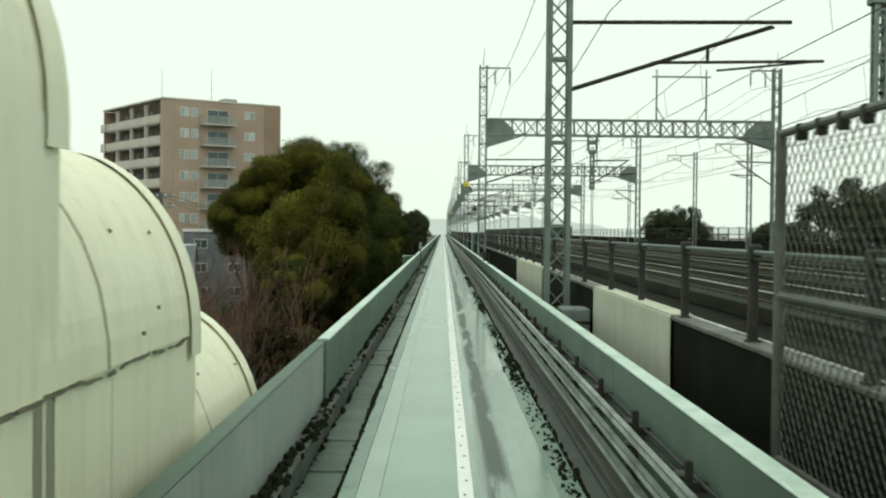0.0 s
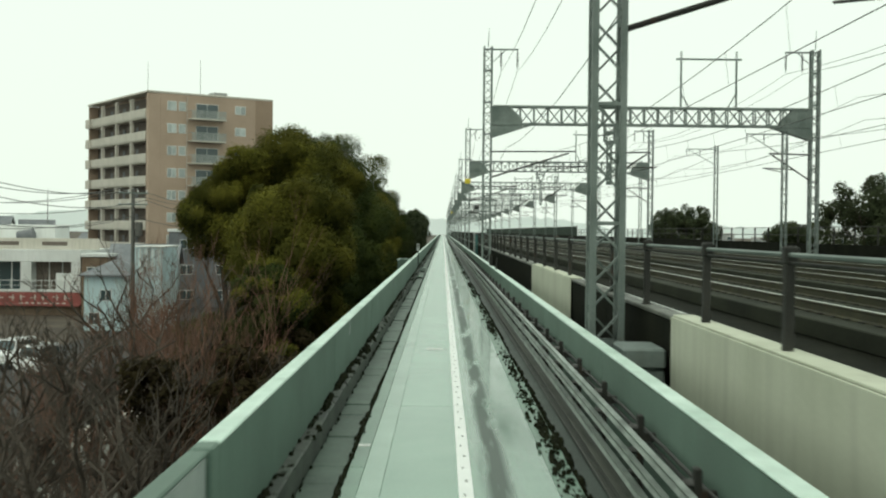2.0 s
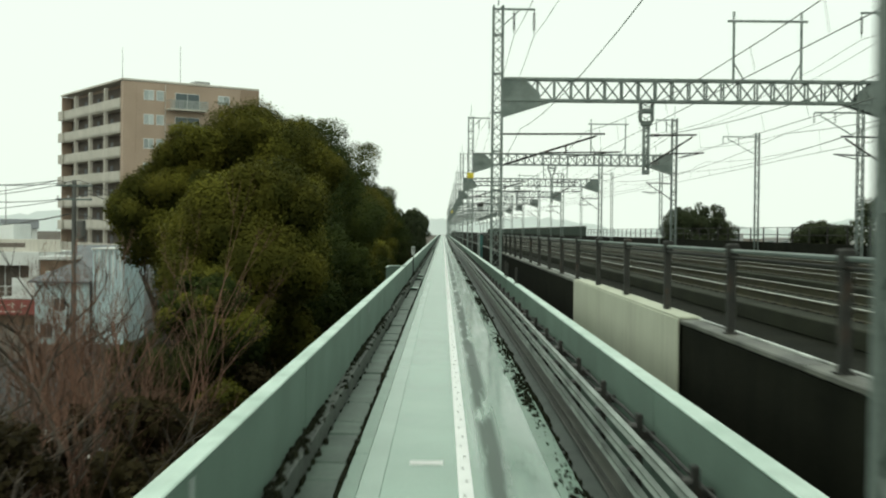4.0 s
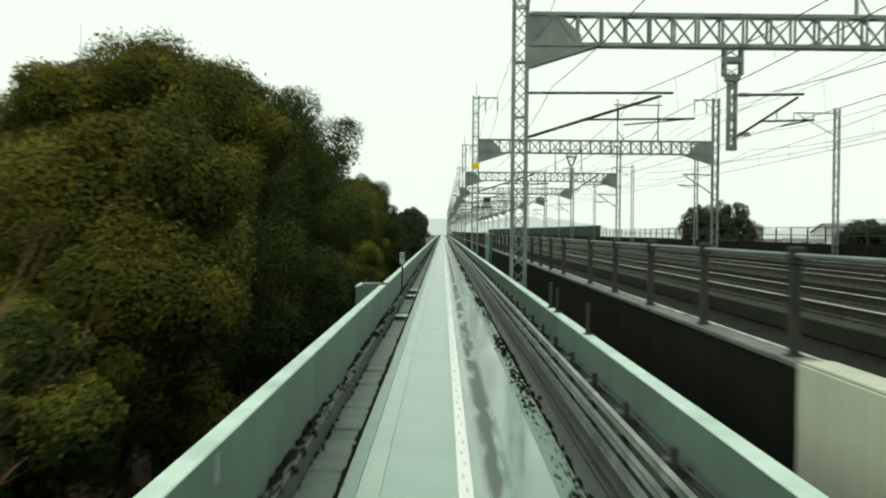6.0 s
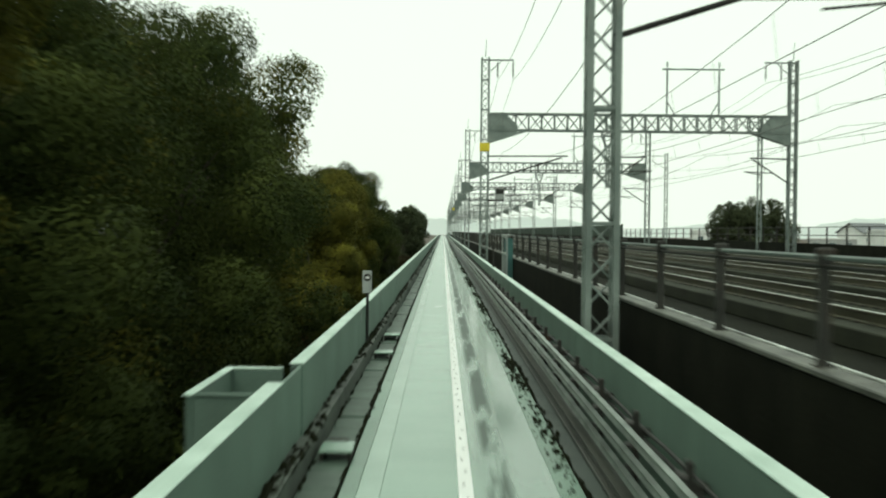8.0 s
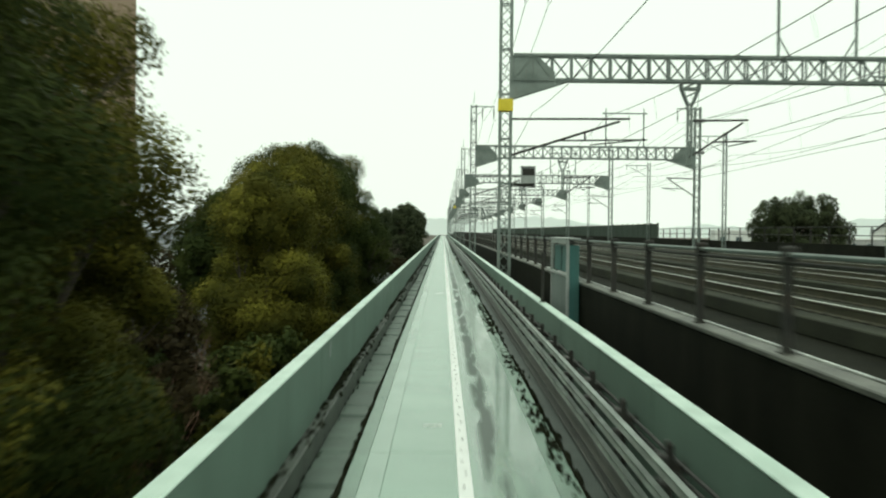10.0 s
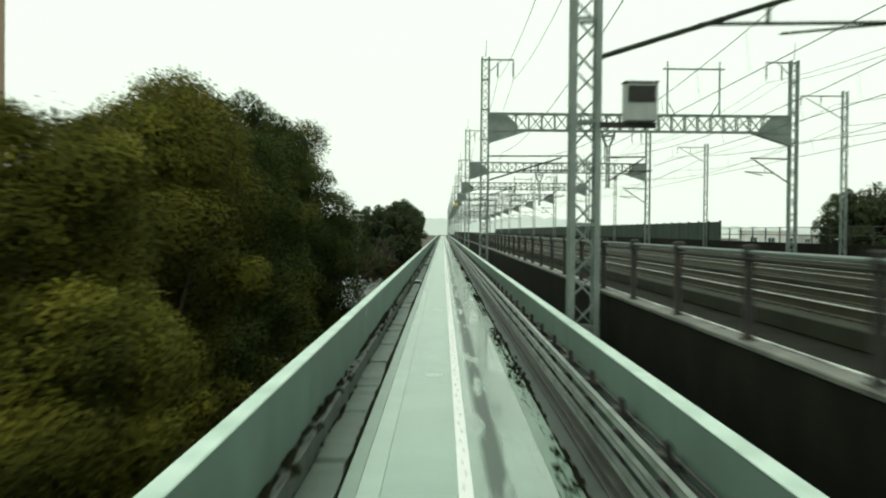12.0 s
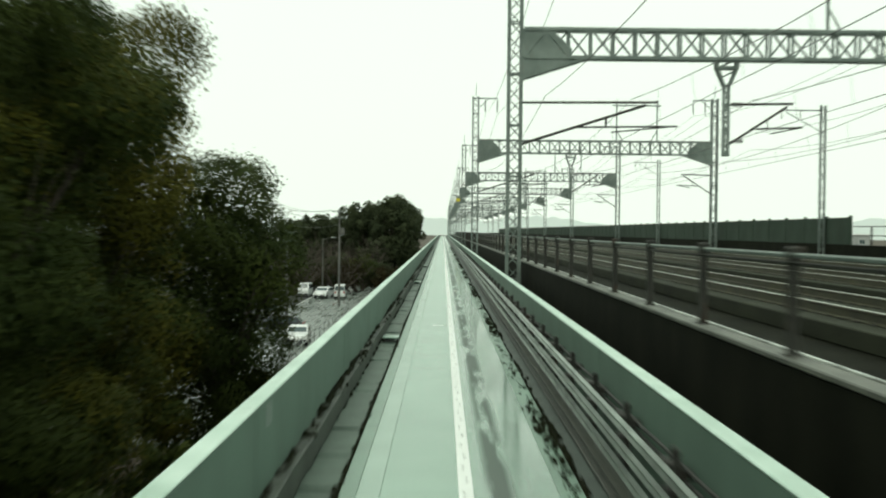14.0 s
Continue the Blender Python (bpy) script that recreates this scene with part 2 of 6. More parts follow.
M_CARS = mat("silver_car_paint", (0.38, 0.40, 0.40), (0.46, 0.48, 0.48), rough=0.22, scale=1, bump=0, metal=0.4)
M_CARD = mat("dark_car_paint", (0.03, 0.035, 0.04), (0.05, 0.055, 0.06), rough=0.2, scale=1, bump=0)
M_TYRE = mat("tyre_rubber", (0.015, 0.015, 0.015), (0.03, 0.03, 0.03), rough=0.85)
M_LAMP = mat("lamp_glass", (0.55, 0.56, 0.55), (0.70, 0.70, 0.68), rough=0.15)
M_TAIL = mat("red_lamp_glass", (0.35, 0.02, 0.02), (0.45, 0.04, 0.03), rough=0.15)


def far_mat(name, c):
    """Distance with wet-air haze put into colour and glow, plain far backdrop only."""
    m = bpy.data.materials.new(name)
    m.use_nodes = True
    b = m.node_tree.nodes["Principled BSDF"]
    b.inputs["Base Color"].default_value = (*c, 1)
    # emission lifts the backdrop as haze would
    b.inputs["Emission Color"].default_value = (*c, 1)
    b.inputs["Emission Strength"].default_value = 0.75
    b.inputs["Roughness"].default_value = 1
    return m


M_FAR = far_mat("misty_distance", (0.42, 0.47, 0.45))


# ---- mesh helpers ----
class Geo:
    """Collects corners and faces of one part."""

    def __init__(self):
        self.v, self.f = [], []

    def add(self, vs, fs):
        k = len(self.v)
        self.v += [tuple(p) for p in vs]
        self.f += [tuple(i + k for i in q) for q in fs]
        return self

    def box(self, x0, x1, y0, y1, z0, z1, c=0.0):
        """A box, with chamfered upright and lying edges where c is given."""
        if not c:
            vs = [(x, y, z) for z in (z0, z1) for x, y in ((x0, y0), (x1, y0), (x1, y1), (x0, y1))]
            return self.add(vs, [(3, 2, 1, 0), (4, 5, 6, 7), (0, 1, 5, 4), (1, 2, 6, 5), (2, 3, 7, 6), (3, 0, 4, 7)])
        rings = [(z0, c), (z0 + c, 0), (z1 - c, 0), (z1, c)]
        vs = []
        for z, i in rings:
            a0, a1, b0, b1 = x0 + i, x1 - i, y0 + i, y1 - i
            vs += [(a0 + c, b0, z), (a1 - c, b0, z), (a1, b0 + c, z), (a1, b1 - c, z), (a1 - c, b1, z), (a0 + c, b1, z), (a0, b1 - c, z), (a0, b0 + c, z)]
        fs = [tuple(range(7, -1, -1)), tuple(range(24, 32))]
        for r in range(3):
            for i in range(8):
                j = (i + 1) % 8
                fs.append((r * 8 + i, r * 8 + j, r * 8 + 8 + j, r * 8 + 8 + i))
        return self.add(vs, fs)

    def tube(self, p, q, r0, r1=None, n=6, caps=True):
        p, q = Vector(p), Vector(q)
        r1 = r0 if r1 is None else r1
        d = (q - p).normalized()
        a = d.orthogonal().normalized()
        b = d.cross(a)
        vs = [p + (a * math.cos(t) + b * math.sin(t)) * r0 for t in (2 * math.pi * i / n for i in range(n))]
        vs += [q + (a * math.cos(t) + b * math.sin(t)) * r1 for t in (2 * math.pi * i / n for i in range(n))]
        fs = [(i, (i + 1) % n, n + (i + 1) % n, n + i) for i in range(n)]
        if caps:
            fs += [tuple(range(n - 1, -1, -1)), tuple(range(n, 2 * n))]
        return self.add(vs, fs)

    def bar(self, p, q, w, h=None, up=(0, 0, 1)):
        """A straight bar of w by h section between two points."""
        p, q = Vector(p), Vector(q)
        h = w if h is None else h
        d = (q - p).normalized()
        up = Vector(up)
        if abs(d.dot(up)) > 0.95:
            up = Vector((0, 1, 0))
        s = d.cross(up).normalized() * (w / 2)
        u = s.cross(d).normalized() * (h / 2)
        vs = [e + a + b for e in (p, q) for a, b in ((-s, -u), (s, -u), (s, u), (-s, u))]
        return self.add(vs, [(3, 2, 1, 0), (4, 5, 6, 7), (0, 1, 5, 4), (1, 2, 6, 5), (2, 3, 7, 6), (3, 0, 4, 7)])

    def extrude(self, profile, y0, y1):
        """An (x, z) outline drawn out along y."""
        n = len(profile)
        vs = [(x, y, z) for y in (y0, y1) for x, z in profile]
        fs = [(i, (i + 1) % n, n + (i + 1) % n, n + i) for i in range(n)] + [tuple(range(n - 1, -1, -1)), tuple(range(n, 2 * n))]
        return self.add(vs, fs)

    def chain(self, pts, r, n=4):
        """A round cord through many points."""
        pts = [Vector(p) for p in pts]
        vs, fs = [], []
        for i, p in enumerate(pts):
            d = (pts[min(i + 1, len(pts) - 1)] - pts[max(i - 1, 0)]).normalized()
            a = d.cross(Vector((0, 0, 1)) if abs(d.z) < 0.9 else Vector((1, 0, 0))).normalized()
            b = d.cross(a)
            vs += [p + (a * math.cos(t) + b * math.sin(t)) * r for t in (2 * math.pi * k / n for k in range(n))]
            if i:
                fs += [((i - 1) * n + k, (i - 1) * n + (k + 1) % n, i * n + (k + 1) % n, i * n + k) for k in range(n)]
        return self.add(vs, fs)

    def mesh(self, name, material, smooth=False):
        me = bpy.data.meshes.new(name)
        me.from_pydata(self.v, [], self.f)
        bm = bmesh.new()
        bm.from_mesh(me)
        bmesh.ops.recalc_face_normals(bm, faces=bm.faces)
        bm.to_mesh(me)
        bm.free()
        me.materials.append(material)
        if smooth:
            me.polygons.foreach_set("use_smooth", [True] * len(me.polygons))
        return me


def part(name, g, material, parent=None, label="", smooth=False):
    """One mesh object under a thing or a part."""
    ob = new(name, g if isinstance(g, bpy.types.Mesh) else g.mesh(name, material, smooth))
    ob.parent = parent
    return tagged(ob, label)


def thing(name, label, category, m=None, group="", kind=""):
    """An empty at the base of a thing, to which its parts belong."""
    ob = new(name)
    if m is not None:
        ob.matrix_basis = m
    return tagged(ob, label, category, group, kind)


def solid(name, g, material, label, category, group="", kind="", smooth=False):
    return tagged(new(name, g.mesh(name, material, smooth)), label, category, group, kind)


def at(x, y, z, rz=0, s=1.0):
    return Matrix.LocRotScale((x, y, z), Euler((0, 0, radians(rz))), (s, s, s) if isinstance(s, (int, float)) else s)

# ---- ground, guideway and viaduct ----
GZ = -6.5
Y0, Y1 = -30.0, 700.0          # how far the line is built
W_IN, E_IN = -1.53, 2.035       # inner faces of the guideway walls
TOP = 1.05                     # top of the guideway walls

g = Geo()
g.add([(-4000, -3000, GZ), (4000, -3000, GZ), (4000, 4500, GZ), (-4000, 4500, GZ)], [(0, 1, 2, 3)])
solid("ground", g, M_SOIL, "dark damp soil with leaf litter beside the viaduct", "ground", kind="structure")

g = Geo()
g.box(-29, -17.5, -60, 700, GZ - 0.2, GZ + 0.004)
road = solid("road", g, M_ASPHALT, "wet grey asphalt road and car park below the viaduct", "road", kind="structure")
part("car_park", Geo().box(-17.498, -10.3, 188, 330, GZ - 0.2, GZ + 0.004), M_LOT, road, "pale wet car park surface")
g = Geo()
for k in range(26):
    g.box(-23.3, -23.15, 200 + 10 * k, 205 + 10 * k, GZ + 0.004, GZ + 0.010)
for k in range(14):
    g.box(-16.5, -11.5, 195 + 2.6 * k, 195.12 + 2.6 * k, GZ + 0.004, GZ + 0.010)
g.box(-17.45, -17.3, 190, 400, GZ + 0.004, GZ + 0.010)
part("lane_marking", g, M_PAINT, road)
g = Geo()
g.box(-17.3, -17.1, -40, 186, GZ - 0.1, GZ + 0.15, 0.02)
solid("curb", g, M_WALL, "pale concrete curb along the road", "curb", kind="structure")

# worn paving and loose kerb stones between the road and the trees
yard = part("yard", Geo().box(-17.05, -9.0, 38, 78, GZ - 0.2, GZ + 0.012), M_YARD, road, "worn grey paving under bare trees")
for x, y, a, lx, ly in ((-15.6, 69, 20, 1.3, 3.0), (-13.9, 63.5, -15, 1.2, 2.6), (-14.8, 58.0, 35, 0.9, 2.2), (-12.0, 56.0, 10, 0.8, 2.0), (-16.2, 74, -5, 1.2, 2.8)):
    st = thing("stone_slab", "pale weathered stone slab lying on the ground", "slab", at(x, y, GZ + 0.012, a), group="stone slabs under the trees")
    part("slab", Geo().box(-lx / 2, lx / 2, -ly / 2, ly / 2, 0, 0.45, 0.05), M_BALC, st)
    part("base", Geo().box(-lx / 2 - 0.15, lx / 2 + 0.15, -ly / 2 - 0.15, ly / 2 + 0.15, -0.1, 0.12, 0.02), M_YARD, st)

# the deck under the running surface, its piers
g = Geo()
g.extrude([(-1.85, -0.25), (2.32, -0.25), (2.32, -0.7), (1.5, -1.5), (-0.9, -1.5), (-1.85, -0.7)], Y0, Y1)
deck = solid("guideway_deck", g, M_WALL, "grey concrete guideway deck carried beside the viaduct", "deck", kind="structure")
me = Geo().box(-0.7, 1.3, -0.8, 0.8, GZ - 0.5, -1.45, 0.1).mesh("pier", M_WALL)
for k in range(20):
    ob = part("pier", me, None, deck)
    ob.location = (0, -12 + 26 * k, 0)

# bed at both sides of the running slab
floor = thing("floor", "damp concrete guideway floor with a pale running slab", "floor", kind="structure")
g = Geo()
g.box(W_IN, -0.802, Y0, Y1, -0.36, -0.262)
part("bed", g, M_BED, floor, "dark gritty drainage bed")
g = Geo()
g.box(1.402, E_IN, Y0, Y1, -0.30, -0.10)
part("bed", g, M_BED, floor, "dark gritty drainage bed")
# running slabs, with open joints
J, JL = 24.8, 17.6
slab = Geo().box(-0.5735, 1.15, 0.010, JL - 0.010, -0.26, 0.0, 0.003).mesh("slab", M_SLAB)
edge_slab = Geo().box(-0.80, -0.575, 0.010, JL - 0.010, -0.26, 0.001, 0.003).mesh("edge_slab", M_SLAB_EDGE)
strip = Geo()
strip.box(0.18, 0.325, 0.02, JL - 0.02, -0.004, 0.007, 0.003)
strip = strip.mesh("centre_strip", M_STRIP)
bolts = Geo()
for k in range(27):
    bolts.tube((0.238 + 0.03 * (k % 2), 0.15 + 0.65 * k, 0.004), (0.238 + 0.03 * (k % 2), 0.15 + 0.65 * k, 0.014), 0.016, n=6)
bolts = bolts.mesh("bolts", M_STEEL)
border_w = Geo().box(-0.968, -0.8015, 0.003, JL / 4 - 0.003, -0.26, -0.004, 0.006).mesh("border", M_BORDER)
border_e = Geo().box(1.1515, 1.40, 0.003, JL / 4 - 0.003, -0.26, -0.004, 0.006).mesh("border", M_BORDER)
for k in range(-3, 38):
    ob = part("slab", slab, None, floor)
    ob.location = (0, J + JL * k, 0)
    part("edge_slab", edge_slab, None, ob, "paler slab edge")
    part("centre_strip", strip, None, ob, "white steel strip along the slab")
    tagged(part("bolts", bolts, None, ob, "row of dark bolt heads"), kind="stuff")
    if k < 12:
        for j in range(4):
            for me in (border_w, border_e):
                o = part("border", me, None, floor)
                o.location = (0, J + JL * k + JL / 4 * j, random.uniform(-0.003, 0.001))
g = Geo()
g.box(-0.968, -0.806, J + JL * 12, Y1, -0.26, -0.008)
g.box(1.158, 1.40, J + JL * 12, Y1, -0.26, -0.006)
part("border", g, M_BORDER, floor)


def moss_run(x, half, z, y0, y1, n, seed, size=(0.012, 0.05), gap=0.35):
    """Ragged low cushions of moss and dirt along one line, thicker in some stretches."""
    rnd = random.Random(seed)
    g = Geo()
    for k in range(n):
        y = y0 + (y1 - y0) * rnd.random() ** 1.25
        dense = 0.5 + 0.5 * math.sin(0.55 * y + seed) * math.sin(0.21 * y + 2 * seed)
        if rnd.random() > dense + gap:
            continue
        s = rnd.uniform(*size) * (0.6 + 0.8 * dense)
        px = x + rnd.gauss(0, half)
        top = z + s * rnd.uniform(0.5, 1.2)
        m = 5
        ring = [(px + s * rnd.uniform(0.7, 1.2) * math.cos(6.283 * i / m), y + 2.2 * s * rnd.uniform(0.7, 1.2) * math.sin(6.283 * i / m), z - 0.02) for i in range(m)]
        mid = [(px + 0.55 * (q[0] - px), y + 0.55 * (q[1] - y), top) for q in ring]
        g.add(ring + mid, [(i, (i + 1) % m, m + (i + 1) % m, m + i) for i in range(m)] + [tuple(range(m, 2 * m))])
    return g


# concrete lids over the drain beside the slab
lid = Geo().box(-1.398, -1.012, 0.002, 0.898, -0.24, -0.03, 0.007).mesh("lid", M_LID)
for k in range(230):
    ob = part("lid", lid, None, floor)
    ob.location = (0, 8 + 0.9 * k, random.uniform(-0.005, 0.003))
    ob.rotation_euler = (random.uniform(-0.004, 0.004), random.uniform(-0.012, 0.012), 0)
g = Geo()
g.box(-1.398, -1.012, 215, Y1, -0.24, -0.03)
part("lid", g, M_LID, floor)
tagged(part("moss", moss_run(-0.992, 0.012, -0.03, 6, 330, 5200, 1, (0.014, 0.045), 0.55), M_MOSS, floor, "black moss in the joint"), kind="stuff")
tagged(part("moss", moss_run(1.43, 0.02, -0.05, 6, 330, 3800, 2, (0.014, 0.05), 0.45), M_MOSS, floor, "black moss in the joint"), kind="stuff")
tagged(part("moss", moss_run(1.31, 0.06, -0.012, 6, 330, 7000, 8, (0.013, 0.042), 0.25), M_MOSS, floor, "black moss creeping over the slab edge"), kind="stuff")
tagged(part("moss", moss_run(-1.385, 0.015, -0.02, 6, 330, 1500, 5, (0.010, 0.03), 0.2), M_MOSS, floor, "black moss in the joint"), kind="stuff")
# short painted marks across the slab
for y, x, w, dy in ((32.95, -0.15, 0.18, 0.22), (67.5, -0.1, 0.14, 0.1), (97, -0.1, 0.12, 0.08), (129.8, -0.12, 0.15, 0.12), (147, -0.12, 0.13, 0.1), (171, -0.1, 0.14, 0.1), (21.6, -0.89, 0.07, 0.12)):
    g = Geo()
    g.box(x - w, x + w, y, y + dy, 0.001, 0.005)
    part("mark", g, M_PAINT, floor, "short white painted mark")
# cable trough at the foot of the parapet, with hand holes
TR = 0.24
gr = thing("cable_trough", "stained concrete cable trough with hand holes along the parapet", "cable trough", kind="structure")
me = Geo()
me.box(-1.558, -1.405, 0.006, 1.994, -0.25, TR - 0.03, 0.0)
me.box(-1.558, -1.40, 0.006, 0.70, TR - 0.028, TR, 0.012)
me.box(-1.558, -1.50, 0.702, 0.96, TR - 0.028, TR, 0.0)
me.box(-1.44, -1.40, 0.702, 0.96, TR - 0.028, TR, 0.0)
me.box(-1.558, -1.40, 0.962, 1.994, TR - 0.028, TR, 0.012)
me = me.mesh("trough_block", M_TROUGH)
# black sheet on the shallow hole floor, standing in for deep shade
hole = Geo().box(-1.498, -1.442, 0.704, 0.958, TR - 0.03, TR - 0.022).mesh("hand_hole", M_MOSS)
for k in range(115):
    ob = part("trough_block", me, None, gr)
    ob.location = (0, 6 + 2 * k, random.uniform(-0.012, 0.006))
    part("hand_hole", hole, None, ob, "hand hole with a black floor painted as its shade")
g = Geo()
g.box(-1.558, -1.40, 236, Y1, -0.25, TR)
part("trough_block", g, M_TROUGH, gr)
tagged(part("moss", moss_run(-1.505, 0.015, TR - 0.01, 6, 330, 4200, 3, (0.018, 0.065), 0.12), M_MOSS, gr, "dark weeds along the wall foot"), kind="stuff")
tagged(part("moss", moss_run(-1.43, 0.025, TR - 0.015, 6, 330, 1500, 4, (0.012, 0.05), -0.05), M_MOSS, gr, "dark moss cushions"), kind="stuff")
# raised plates over the bed
for y in (70.8, 81.3, 85.3, 166.6, 196, 222):
    p = thing("junction_plate", "grey steel junction plate raised over the drainage bed", "plate", at(0, y, 0), group="plates on the bed")
    part("cover", Geo().box(-1.34, -0.97, -0.30, 0.30, 0.07, 0.10, 0.008), M_SLAB_EDGE, p)
    for x in (-1.33, -1.02):
        part("foot", Geo().box(x, x + 0.04, -0.28, 0.28, -0.04, 0.07), M_STEEL, p)
    part("cable_box", Geo().box(-1.34, -1.08, 0.34, 0.78, -0.04, 0.06, 0.02), M_STEEL, p)


def parapet(name, label, inner, outer, y0, y1, step):
    """A guideway wall out of cast panels; the wet coping's sky sheen is painted."""
    w = thing(name, label, "wall", kind="structure")
    n = round((y1 - y0) / step)
    L = (y1 - y0) / n
    a, b = min(inner, outer), max(inner, outer)
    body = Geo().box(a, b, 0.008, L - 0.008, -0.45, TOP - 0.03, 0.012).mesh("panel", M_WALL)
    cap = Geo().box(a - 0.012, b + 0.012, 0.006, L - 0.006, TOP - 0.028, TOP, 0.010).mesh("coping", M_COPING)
    core = Geo().box(a + 0.03, b - 0.03, y0, y1, -0.4, TOP - 0.06)
    part("joint_filler", core, M_RUBBER, w)
    for k in range(n):
        o = part("panel", body, None, w)
        o.location = (0, y0 + L * k, 0)
        o = part("coping", cap, None, w)
        o.location = (0, y0 + L * k, 0)
    return w


wall_w = parapet("wall_west", "pale grey concrete parapet with a wet coping", W_IN, W_IN - 0.14, 16.0, 68.95, 8.8)
wall_w2 = parapet("wall_west_far", "pale grey concrete parapet beyond the refuge bay", W_IN, W_IN - 0.14, 70.65, Y1, 8.8)
parapet("wall_east", "pale grey concrete parapet beside the viaduct", E_IN, E_IN + 0.145, Y0, Y1, 8.8)
# older, thinner stretch of wall by the stairs
old = thing("wall_west_old", "weathered grey concrete parapet beside the station stairs", "wall", kind="structure")
part("panel", Geo().box(W_IN - 0.145, W_IN - 0.03, Y0, 15.69, -0.45, TOP - 0.05, 0.012), M_GREYPAINT, old)
part("coping", Geo().box(W_IN - 0.16, W_IN - 0.015, Y0, 15.69, TOP - 0.048, TOP - 0.01, 0.012), M_WALL, old)
part("end_pier", Geo().box(W_IN - 0.15, W_IN + 0.008, 15.70, 15.98, -0.44, TOP + 0.004, 0.015), M_WALL, old)
# drain spouts and patches on the parapet
for y in (27.5, 45, 62, 80, 98, 115, 133, 150):
    g = Geo()
    g.box(W_IN - 0.004, W_IN + 0.010, y - 0.05, y + 0.05, 0.78, 0.98, 0.004)
    part("fixing_plate", g, M_GREYPAINT, wall_w if y < 69 else wall_w2)
# refuge bay outside the parapet, entered through a gap in the wall
bay = thing("refuge_bay", "grey steel refuge bay hung outside a gap in the parapet", "refuge bay", at(0, 68.1, 0))
part("side_panel", Geo().box(-2.22, -1.685, 0, 0.05, -0.6, TOP - 0.03, 0.01), M_WALL, bay)
part("side_panel", Geo().box(-2.22, -1.685, 2.05, 2.10, -0.6, TOP - 0.03, 0.01), M_WALL, bay)
part("front_panel", Geo().box(-2.28, -2.222, 0, 2.10, -0.6, TOP - 0.03, 0.01), M_WALL, bay)
part("bay_floor", Geo().box(-2.222, -1.68, 0.05, 2.05, -0.6, -0.5), M_GREYPAINT, bay)
part("gate_panel", Geo().box(-1.59, -1.545, 0.87, 2.53, -0.4, TOP - 0.04, 0.01), M_WALL, bay, "grey steel gate closing the gap")
part("gate_bar", Geo().box(-1.615, -1.60, 0.93, 0.99, 0.35, 0.86, 0.005), M_STEEL, bay)
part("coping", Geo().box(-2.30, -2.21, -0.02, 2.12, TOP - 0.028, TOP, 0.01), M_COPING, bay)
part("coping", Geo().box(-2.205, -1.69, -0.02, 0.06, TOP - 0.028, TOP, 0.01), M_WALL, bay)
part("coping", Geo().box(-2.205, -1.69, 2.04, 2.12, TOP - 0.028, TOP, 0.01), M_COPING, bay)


s = thing("marker_post", "thin dark steel post with a grey marker plate beside the parapet", "marker", at(-1.50, 81.4, TR))
part("post", Geo().tube((0, 0, 0), (0, 0, 1.40), 0.030, n=8), M_STEEL, s)
part("foot", Geo().box(-0.055, 0.06, -0.06, 0.06, 0, 0.012), M_STEEL, s)
pl = part("plate", Geo().box(-0.10, 0.09, -0.048, -0.032, 1.02, 1.47, 0.004), M_GREYPAINT, s, "weathered grey plate")
part("round_mark", Geo().tube((0, -0.053, 1.33), (0, -0.0485, 1.33), 0.075, n=20), M_STEEL, pl)
part("bar", Geo().box(-0.045, 0.04, -0.0575, -0.0535, 1.31, 1.35), M_PAINT, pl)

# power rails on the right, on brackets
pw = thing("power_rails", "stack of pale conductor rails on brown insulators along the wall", "conductor rail", kind="structure")
for z in (0.68, 0.46, 0.25):
    part("conductor", Geo().extrude([(1.70, z - 0.035), (1.76, z - 0.035), (1.76, z - 0.012), (1.738, z), (1.76, z + 0.018), (1.76, z + 0.04),
                                     (1.70, z + 0.04), (1.72, z)], Y0, Y1), M_COND, pw)
part("guide_beam", Geo().extrude([(1.66, 0.10), (1.80, 0.10), (1.80, 0.08), (1.74, 0.07), (1.74, -0.04), (1.80, -0.05), (1.80, -0.07), (1.66, -0.07),
                                  (1.66, -0.05), (1.72, -0.04), (1.72, 0.07), (1.66, 0.08)], Y0, Y1), M_EDGE, pw)
br = Geo()
br.box(1.86, 1.92, -0.05, 0.05, -0.2, 0.80, 0.008)
br.box(1.92, E_IN - 0.002, -0.04, 0.04, 0.55, 0.63)
br.box(1.76, 1.86, -0.05, 0.05, -0.19, -0.07)
br = br.mesh("bracket", M_STEEL)
ins = Geo()
ins.tube((1.762, 0, 0), (1.80, 0, 0), 0.030, 0.030, 8)
ins.tube((1.80, 0, 0), (1.812, 0, 0), 0.046, 0.046, 8)
ins.tube((1.812, 0, 0), (1.86, 0, 0), 0.035, 0.040, 8)
ins = ins.mesh("insulator", M_INSUL)
for k in range(110):
    ob = part("bracket", br, None, pw)
    ob.location = (0, -6 + 2.5 * k, 0)
    for z in (0.68, 0.46, 0.25):
        i2 = part("insulator", ins, None, ob)
        i2.location = (0, 0, z)
g = Geo()
for j, (x, z) in enumerate(((1.985, 0.62), (1.99, 0.52), (1.985, 0.42), (1.55, -0.17), (1.60, -0.16), (1.95, -0.17), (2.02, -0.16))):
    g.chain([(x + 0.008 * math.sin(0.9 * k + j), -10 + 0.83 * k, z + (0.006 * math.sin(2 * math.pi * k / 3.0) if z > 0 else 0)) for k in range(360)], 0.018, 5)
part("cable", g, M_RUBBER, pw, "black cables clipped along the wall")

